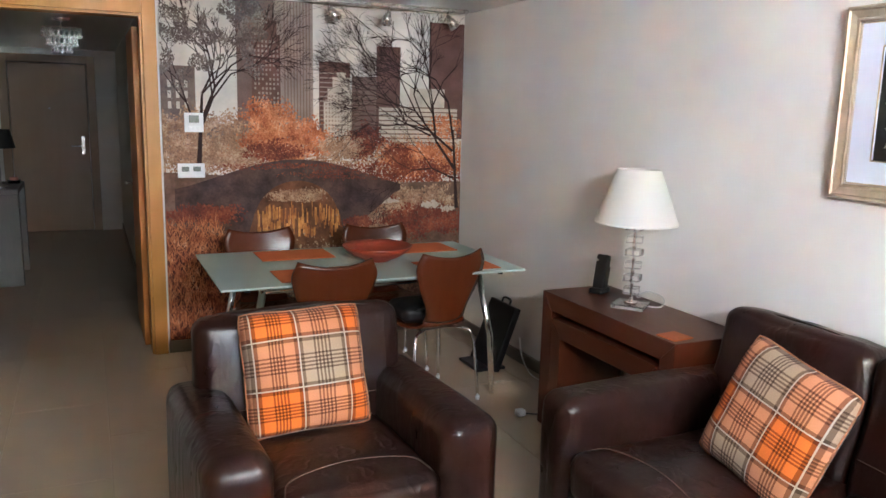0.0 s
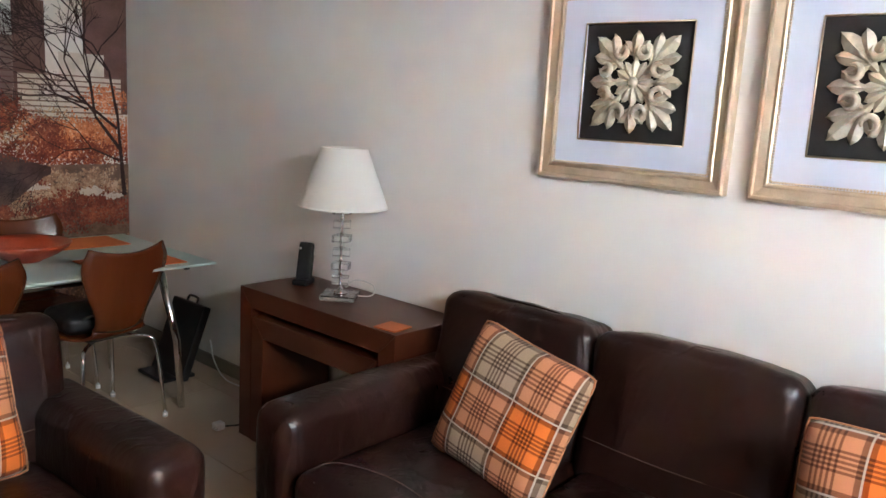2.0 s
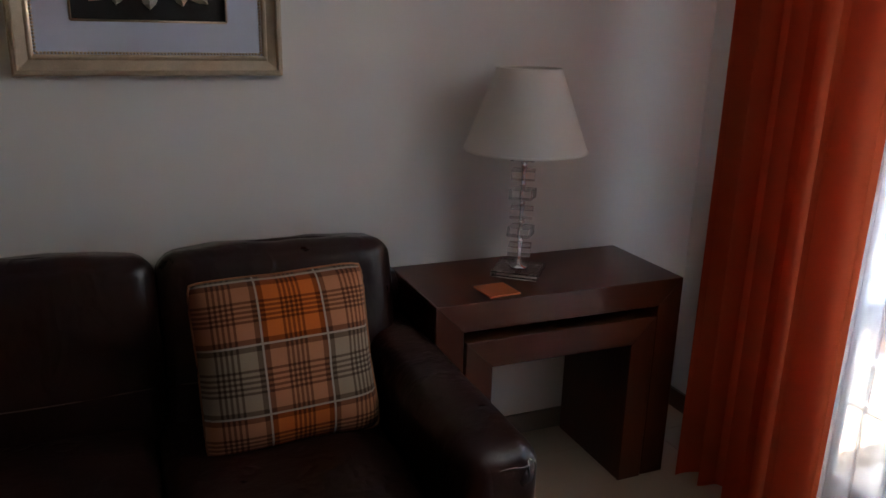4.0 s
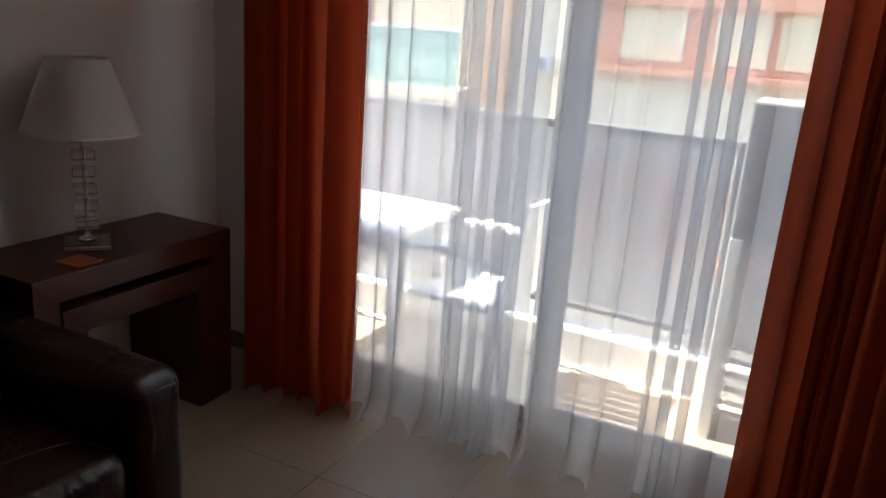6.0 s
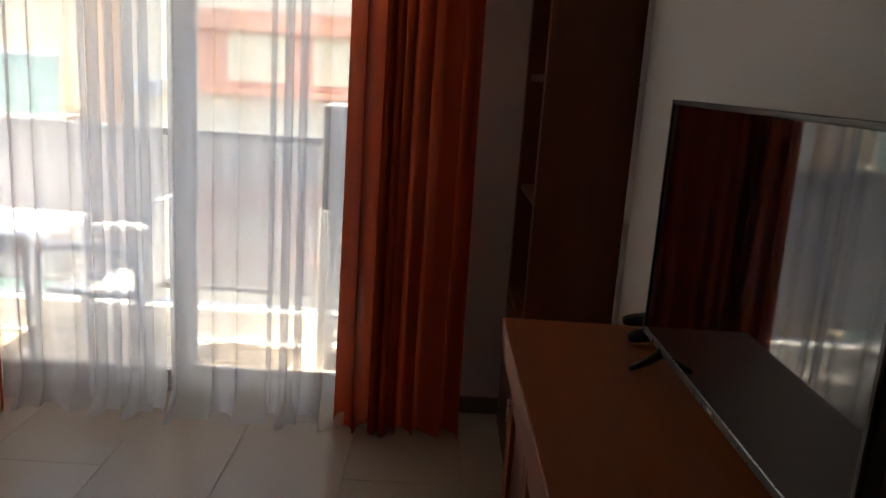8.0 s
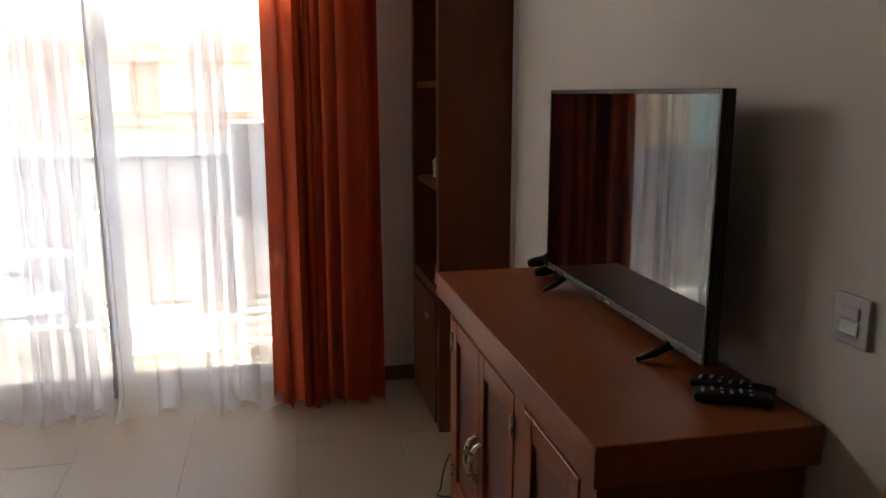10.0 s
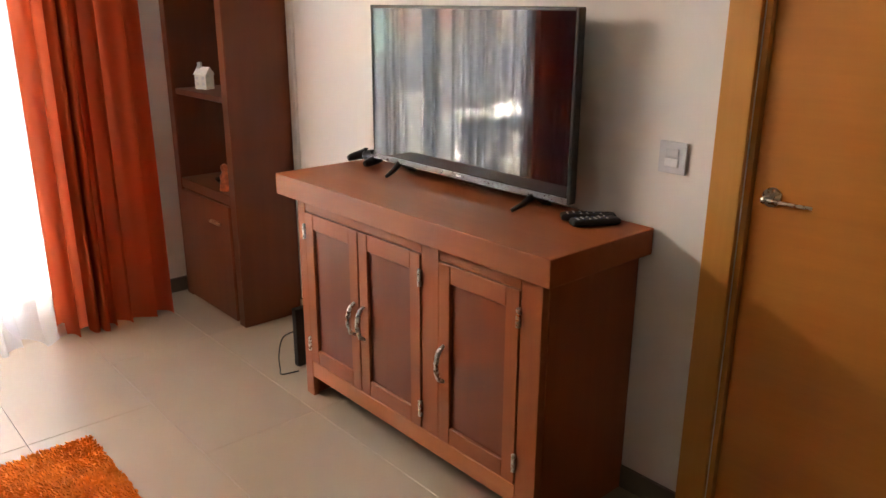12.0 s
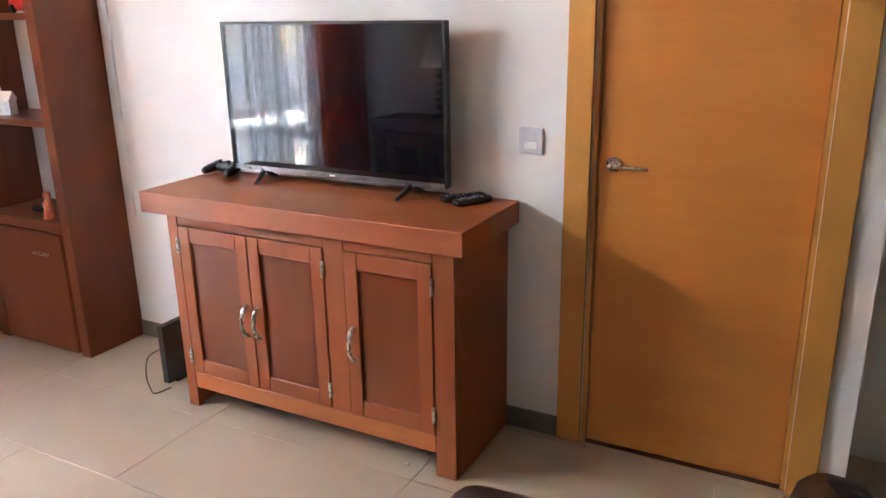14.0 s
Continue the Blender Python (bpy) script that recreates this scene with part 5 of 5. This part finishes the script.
    flat("tower_band", [rect(0.487, 0.55, 0.64 + 0.014 * j, 0.644 + 0.014 * j) for j in range(12)], lit)
    flat("tower", [rect(0.50, 0.62, 0.58, 0.71), rect(0.513, 0.605, 0.71, 0.75), rect(0.53, 0.59, 0.75, 0.785), rect(0.545, 0.575, 0.785, 0.80)], pale)
    flat("tower_window", [rect(0.506 + 0.0105 * i, 0.511 + 0.0105 * i, 0.60 + 0.0125 * j, 0.606 + 0.0125 * j) for i in range(10) for j in range(11)], lit)
    flat("tower", [rect(0.595, 0.68, 0.58, 0.79)], tower)
    flat("tower_band", [rect(0.60, 0.675, 0.62 + 0.016 * j, 0.624 + 0.016 * j) for j in range(10)], brick)
    flat("tower", [rect(0.68, 0.765, 0.6, 0.885)], brick)
    flat("tower", [rect(0.87, 1.0, 0.6, 0.968)], brick)
    flat("tower", [rect(0.69, 0.98, 0.57, 0.70), rect(0.80, 0.93, 0.70, 0.76)], pale)
    flat("tower_band", [rect(0.69, 0.98, 0.585 + 0.014 * j, 0.589 + 0.014 * j) for j in range(9)], tower)
    flat("tower", [rect(0.0, 0.10, 0.55, 0.80), rect(0.02, 0.24, 0.52, 0.64)], art("ink_far_tower", (0.21, 0.15, 0.125), 0.3, 12))
    flat("tower_window", [rect(0.02 + 0.024 * i, 0.03 + 0.024 * i, 0.68 + 0.03 * j, 0.70 + 0.03 * j) for i in range(3) for j in range(3)], pale)
    orange = art_many("ink_orange_leaves", [(0.0, (0.14, 0.045, 0.025)), (0.3, (0.36, 0.100, 0.040)), (0.7, (0.66, 0.250, 0.110)), (1.0, (0.74, 0.48, 0.32))])
    rust = art_many("ink_rust_leaves", [(0.0, (0.07, 0.02, 0.017)), (0.5, (0.20, 0.048, 0.028)), (1.0, (0.40, 0.13, 0.06))])
    tan = art_many("ink_tan_leaves", [(0.0, (0.13, 0.06, 0.04)), (0.5, (0.38, 0.22, 0.13)), (1.0, (0.66, 0.49, 0.34))])
    grey = art_many("ink_grey_leaves", [(0.0, (0.07, 0.052, 0.045)), (0.5, (0.15, 0.115, 0.10)), (1.0, (0.36, 0.31, 0.27))])
    flat("foliage", flakes(0.5, 0.545, 0.50, 0.055, 1500, 0.009), tan)
    flat("foliage", flakes(0.10, 0.59, 0.15, 0.09, 1100, 0.010) + flakes(0.24, 0.56, 0.10, 0.05, 400, 0.010), tan)
    flat("foliage", flakes(0.37, 0.60, 0.13, 0.075, 1100, 0.010) + flakes(0.30, 0.67, 0.06, 0.04, 200, 0.009), orange)
    flat("foliage", flakes(0.34, 0.56, 0.09, 0.03, 240, 0.009), rust)
    flat("foliage", flakes(0.64, 0.585, 0.06, 0.05, 420, 0.009), rust)
    flat("foliage", flakes(0.56, 0.57, 0.07, 0.035, 300, 0.008), tan)
    flat("foliage", flakes(0.85, 0.53, 0.16, 0.06, 900, 0.010), orange)
    flat("foliage", flakes(0.80, 0.49, 0.20, 0.045, 480, 0.010) + flakes(0.76, 0.55, 0.05, 0.035, 160, 0.009), rust)
    flat("foliage", flakes(0.93, 0.64, 0.06, 0.04, 130, 0.009), orange)
    trees = []
    branch(trees, 0.105, 0.52, 1.5, 0.12, 0.010, 7)
    branch(trees, 0.11, 0.62, 1.15, 0.10, 0.006, 6)
    branch(trees, 0.10, 0.62, 1.9, 0.08, 0.005, 6)
    flat("tree", trees, dark)
    flat("foliage", flakes(0.15, 0.90, 0.16, 0.13, 1300, 0.0085, 0.0) + flakes(0.03, 0.82, 0.05, 0.12, 200, 0.008, 0.0) + flakes(0.26, 0.93, 0.05, 0.12, 260, 0.010, -0.1), grey)
    glint = art_many("ink_water_glint", [(0.0, (0.09, 0.04, 0.025)), (0.4, (0.42, 0.15, 0.04)), (0.8, (0.74, 0.34, 0.10)), (1.0, (0.66, 0.48, 0.30))])
    flat("ground", [[(0, 0), (1, 0), (1, 0.46), (0.75, 0.46), (0.5, 0.47), (0, 0.50)]], art("ink_ground", (0.19, 0.115, 0.08), 0.4, 9, 60))
    flat("water", [[(0.24, 0.27), (0.58, 0.25), (0.58, 0.39), (0.53, 0.47), (0.32, 0.47), (0.27, 0.39)]], art("ink_water", (0.17, 0.068, 0.032), 0.5, 7, 40))
    flat("water_glint", [rect(x, x + rng.uniform(0.002, 0.008), y, y + rng.uniform(0.02, 0.06)) for x, y in ((rng.uniform(0.27, 0.55), rng.uniform(0.29, 0.36)) for _ in range(110))], glint)
    flat("bank", flakes(0.41, 0.425, 0.10, 0.018, 260, 0.007) + flakes(0.80, 0.40, 0.20, 0.045, 700, 0.010) + flakes(0.66, 0.33, 0.08, 0.03, 160, 0.010), tan)
    flat("bank", flakes(0.86, 0.335, 0.16, 0.05, 620, 0.010) + flakes(0.68, 0.41, 0.07, 0.02, 120, 0.009), rust)
    flat("rock", flakes(0.885, 0.385, 0.03, 0.010, 30, 0.012) + flakes(0.72, 0.40, 0.05, 0.008, 40, 0.009) + flakes(0.95, 0.37, 0.03, 0.01, 20, 0.010), pale)
    arch = []
    n = 40
    for i in range(n):
        q = []
        for u in (i / n, (i + 1) / n):
            x = 0.03 + 0.74 * u
            top = 0.445 + 0.09 * math.sin(math.pi * min(1.0, max(0.0, (x + 0.02) / 0.86))) ** 1.6
            v = (x - 0.41) / 0.145
            low = 0.335 + 0.135 * math.sqrt(1 - v * v) if abs(v) < 1 else 0.315 + max(0.0, x - 0.60) * 0.75
            q += [(x, min(low, top - 0.02)), (x, top)]
        arch.append([q[0], q[2], q[3], q[1]])
    flat("bridge", arch, art("ink_bridge", (0.098, 0.058, 0.05), 0.5, 7, 60), "dark stone arch bridge")
    flat("bridge_stonework", flakes(0.42, 0.515, 0.28, 0.010, 160, 0.006) + flakes(0.55, 0.49, 0.18, 0.02, 160, 0.005), rust)
    flat("shade_bank", flakes(0.12, 0.375, 0.13, 0.028, 380, 0.009) + flakes(0.62, 0.335, 0.05, 0.02, 160, 0.009), rust)
    flat("reed", [[(0, 0), (0.40, 0), (0.30, 0.16), (0.16, 0.31), (0, 0.35)]], art("ink_reed_bed", (0.12, 0.035, 0.022), 0.5, 20))
    reed = []
    for _ in range(3200):
        x, y = rng.uniform(0.0, 0.36), rng.uniform(0.0, 0.35)
        if x > 0.36 - y * 0.6:
            continue
        a, ln, w = rng.uniform(0.7, 2.5), rng.uniform(0.015, 0.05), rng.uniform(0.0008, 0.0018)
        reed.append([(x - w, y), (x + w, y), (x + ln * math.cos(a), y + ln * math.sin(a))])
    flat("reed", reed, orange)
    flat("ground_litter", flakes(0.66, 0.13, 0.36, 0.14, 1600, 0.010), tan)
    near = []
    for k in range(5):
        branch(near, 0.985 - 0.004 * k, 0.37 + 0.05 * k, 1.65, 0.06, 0.010 - 0.001 * k, 0)
    for x, y, a, ln, w in ((0.975, 0.50, 2.25, 0.12, 0.0075), (0.965, 0.60, 1.75, 0.12, 0.006), (0.965, 0.56, 2.5, 0.11, 0.006), (0.97, 0.47, 2.75, 0.09, 0.004), (0.90, 0.60, 2.3, 0.12, 0.005), (0.86, 0.64, 2.0, 0.11, 0.004), (0.88, 0.61, 2.75, 0.10, 0.004)):
        branch(near, x, y, a, ln, w, 6)
    flat("tree", near, dark, "bare dark tree in the print")


mural()


# ---- balcony and street ----
BTILE = surface("balcony_tile", (0.74, 0.70, 0.64), 0.6, vary=0.08, rand=0.08)
RENDER_W = surface("white_masonry", (0.74, 0.72, 0.69), 0.9, vary=0.06, scale=2)
RAILM = surface("grey_rail_metal", (0.22, 0.22, 0.23), 0.45, 0.6, vary=0.05)
SMOKE = clear_glass("smoked_rail_glass", (0.50, 0.50, 0.53), 0.30, 1.12)
SMOKE.node_tree.nodes["Principled BSDF"].inputs["Transmission Weight"].default_value = 0.7
WHITEF = surface("white_garden_plastic", (0.80, 0.80, 0.79), 0.45, vary=0.03)


def balcony():
    fl = struct("balcony_floor", cube(-4.6, 2.2, -3.98, YS - T, -0.25, -0.018), GROUT, "sunlit pale tiled balcony floor", "floor")
    tile = cube(0, 0.326, 0, 0.326, -0.016, -0.008, 0.002, 1)
    me = bpy.data.meshes.new("balcony_tile")
    bmesh.ops.recalc_face_normals(tile, faces=tile.faces[:])
    tile.to_mesh(me)
    tile.free()
    me.materials.append(BTILE)
    for i in range(20):
        for j in range(2):
            ob = new("tile", me)
            ob.parent = fl
            ob.location = (-4.55 + 0.33 * i, -3.80 + 0.33 * j, 0)
    struct("balcony_kerb", cube(-4.6, 2.2, -3.92, -3.77, -0.02, 0.17, 0.008), RENDER_W, "low white masonry kerb at the balcony edge", "kerb")
    r = thing("balcony_railing", "grey metal railing with smoked glass panels on the kerb", "railing", pose(-1.2, -3.85, 0.17), kind="structure")
    part("top_rail", cube(-3.3, 3.3, -0.03, 0.03, 0.945, 0.985, 0.006), RAILM, r)
    part("bottom_rail", cube(-3.3, 3.3, -0.015, 0.015, 0.085, 0.115, 0.004), RAILM, r)
    for k in range(7):
        x = -3.0 + k * 1.02 + 0.05
        part("post", cube(x - 0.02, x + 0.02, -0.02, 0.02, 0, 0.944, 0.004), RAILM, r)
        if k < 6:
            g = part("glass_panel", cube(x + 0.03, x + 0.99, -0.004, 0.004, 0.117, 0.943), SMOKE, r)
            g.visible_shadow = False
    s = thing("louvred_screen", "grey louvred cabinet standing at the balcony end", "screen", pose(-2.42, -3.55, -0.008))
    part("housing", cube(-0.30, 0.26, -0.16, 0.16, 0.85, 1.36, 0.01), RENDER_G, s)
    part("frame", cube(-0.30, -0.25, -0.16, 0.16, 0, 0.849, 0.004), WHITEF, s)
    part("frame", cube(0.21, 0.26, -0.16, 0.16, 0, 0.849, 0.004), WHITEF, s)
    for k in range(13):
        part("slat", bent(cube(-0.248, 0.208, -0.03, 0.03, -0.004, 0.004, 0.001, 1), pose(0, 0.10, 0.10 + k * 0.06, 35, 0, 0)), WHITEF, s)


RENDER_G = surface("grey_masonry", (0.22, 0.22, 0.22), 0.9, vary=0.06)
balcony()


def garden_chair(m):
    th = thing("garden_chair", "white plastic armchair with slatted back on the balcony", "chair", m)
    part("seat", padded(0, 0, 0.40, 0.46, 0.44, 0.025, 0.012), WHITEF, th)
    for k in range(6):
        x = -0.175 + 0.07 * k
        part("back_slat", bent(cube(x - 0.031, x + 0.031, -0.008, 0.008, 0, 0.42, 0.004), pose(0, 0.21, 0.41, -14, 0, 0)), WHITEF, th)
    part("back_top", bent(cube(-0.23, 0.23, -0.012, 0.012, 0.42, 0.48, 0.006), pose(0, 0.21, 0.41, -14, 0, 0)), WHITEF, th)
    for sx in (-1, 1):
        part("front_leg", tube([(sx * 0.25, -0.22, 0.62), (sx * 0.25, -0.24, 0.40), (sx * 0.26, -0.27, 0.0)], [0.022, 0.022, 0.018], 8), WHITEF, th)
        part("rear_leg", tube([(sx * 0.22, 0.24, 0.55), (sx * 0.23, 0.25, 0.40), (sx * 0.25, 0.30, 0.0)], [0.020, 0.022, 0.018], 8), WHITEF, th)
        part("armrest", tube(smooth_path([(sx * 0.25, -0.25, 0.62), (sx * 0.26, 0.0, 0.64), (sx * 0.23, 0.27, 0.60)], 5), 0.022, 8), WHITEF, th)


def garden_table(m):
    th = thing("garden_table", "white slatted plastic table on the balcony", "table", m)
    for k in range(7):
        y = -0.27 + 0.09 * k
        part("slat", cube(-0.40, 0.40, y - 0.0435, y + 0.0435, 0.66, 0.69, 0.005), WHITEF, th)
    part("apron", cube(-0.37, 0.37, -0.28, -0.25, 0.58, 0.658, 0.003), WHITEF, th)
    part("apron", cube(-0.37, 0.37, 0.25, 0.28, 0.58, 0.658, 0.003), WHITEF, th)
    for sx in (-1, 1):
        for sy in (-1, 1):
            part("leg", tube([(sx * 0.34, sy * 0.25, 0.66), (sx * 0.37, sy * 0.28, 0.0)], [0.024, 0.018], 8), WHITEF, th)


garden_table(pose(-0.48, -3.42, -0.008))
garden_chair(pose(-1.11, -3.43, -0.008, 0, 0, 86))
garden_chair(pose(0.32, -3.43, -0.008, 0, 0, -85))


def street():
    struct("ground", cube(-400, 400, -400, 400, -9.3, -9.0), ASPH, "grey asphalt street far below the balcony", "ground")
    BY = -14.0
    b = thing("apartment_building", "cream apartment building with terracotta recesses across the street", "building", pose(0, BY, -9.0))
    part("wall", cube(-30, 30, -10, 0, 0, 16.2), CREAM, b)
    part("roof", cube(-30.3, 30.3, -10.3, 0.3, 16.2, 16.6, 0.03), RENDER_W, b)
    for f in range(5):
        z = f * 3.1 + 0.75
        for k in range(-3, 4):
            x = k * 8.2 + 0.6
            rec = part("terracotta_panel", cube(x - 2.6, x + 1.25, 0.0, 0.05, z, z + 1.35), TERRA, b)
            for wx, ww in ((0.02, 0.52), (-1.40, 0.42), (-2.25, 0.30)):
                w = part("window", cube(x + wx - ww, x + wx + ww, 0.055, 0.10, z + 0.12, z + 1.0, 0.01), BLIND, rec)
                part("rail", cube(x + wx - ww - 0.05, x + wx + ww + 0.05, 0.11, 0.14, z + 0.02, z + 0.10), TERRA, w)
            part("lintel", cube(x - 2.65, x + 1.30, 0.0, 0.30, z + 1.0, z + 1.35), TERRA, rec)
            part("sill", cube(x - 2.65, x + 1.35, 0.0, 0.40, z - 0.10, z + 0.0), TERRA, rec)
            part("column", cube(x + 2.50, x + 2.90, 0.0, 0.5, z - 1.75, z + 1.35), ORANGEP, b)
            bal = part("balcony", cube(x + 3.1, x + 5.1, 0.0, 1.1, z - 0.85, z - 0.65), CREAM, b)
            part("glass_front", cube(x + 3.12, x + 5.08, 1.04, 1.07, z - 0.65, z + 0.35), GREENG, bal)
            unit = part("air_conditioner", cube(x + 1.72, x + 2.16, 0.0, 0.28, z - 0.24, z + 0.06, 0.02), RENDER_W, b, "white outdoor cooling unit")
            part("grille", cube(x + 1.78, x + 2.02, 0.285, 0.30, z - 0.20, z + 0.02, 0.01), RENDER_G, unit)
            part("handrail", cube(x + 3.1, x + 5.1, 1.02, 1.09, z + 0.35, z + 0.42), RENDER_W, bal)


ASPH = surface("asphalt", (0.06, 0.06, 0.062), 0.9, vary=0.2, scale=0.4, fine=8)
CREAM = surface("cream_facade", (0.74, 0.62, 0.45), 0.9, vary=0.05, scale=0.5, fine=20)
TERRA = surface("terracotta_facade", (0.62, 0.27, 0.15), 0.9, vary=0.06, scale=0.6, fine=20)
BLIND = surface("cream_blind", (0.66, 0.57, 0.38), 0.95, vary=0.06, fine=30)
ORANGEP = surface("orange_facade", (0.66, 0.36, 0.17), 0.9, vary=0.06, scale=0.6)
GREENG = surface("green_glass_front", (0.36, 0.50, 0.40), 0.2, vary=0.05)
street()


# ---- floor tiles ----
def floor_tiles():
    tw, tl, gap = 0.456, 0.935, 0.0014
    bm = cube(gap / 2, tw - gap / 2, gap / 2, tl - gap / 2, -0.007, 0.0, 0.0012, 1)
    me = bpy.data.meshes.new("floor_tile")
    bmesh.ops.recalc_face_normals(bm, faces=bm.faces[:])
    bm.to_mesh(me)
    bm.free()
    me.materials.append(TILE)
    for i in range(-5, 5):
        x = -1.981 + i * tw
        if x > XE:
            continue
        off = (0.0, 0.0, 0.5, 0.5)[(i + 1) % 4] * tl
        for j in range(-2, 13):
            y = -1.842 + j * tl + off - tl
            if y + tl < YS or y > HY or (y > YN and not HX0 - tw < x < HX1 + 0.1) or (x < XW - tw and y + tl < 0.8):
                continue
            ob = new("tile", me)
            ob.parent = FLOOR
            ob.location = (x, y, 0)


floor_tiles()
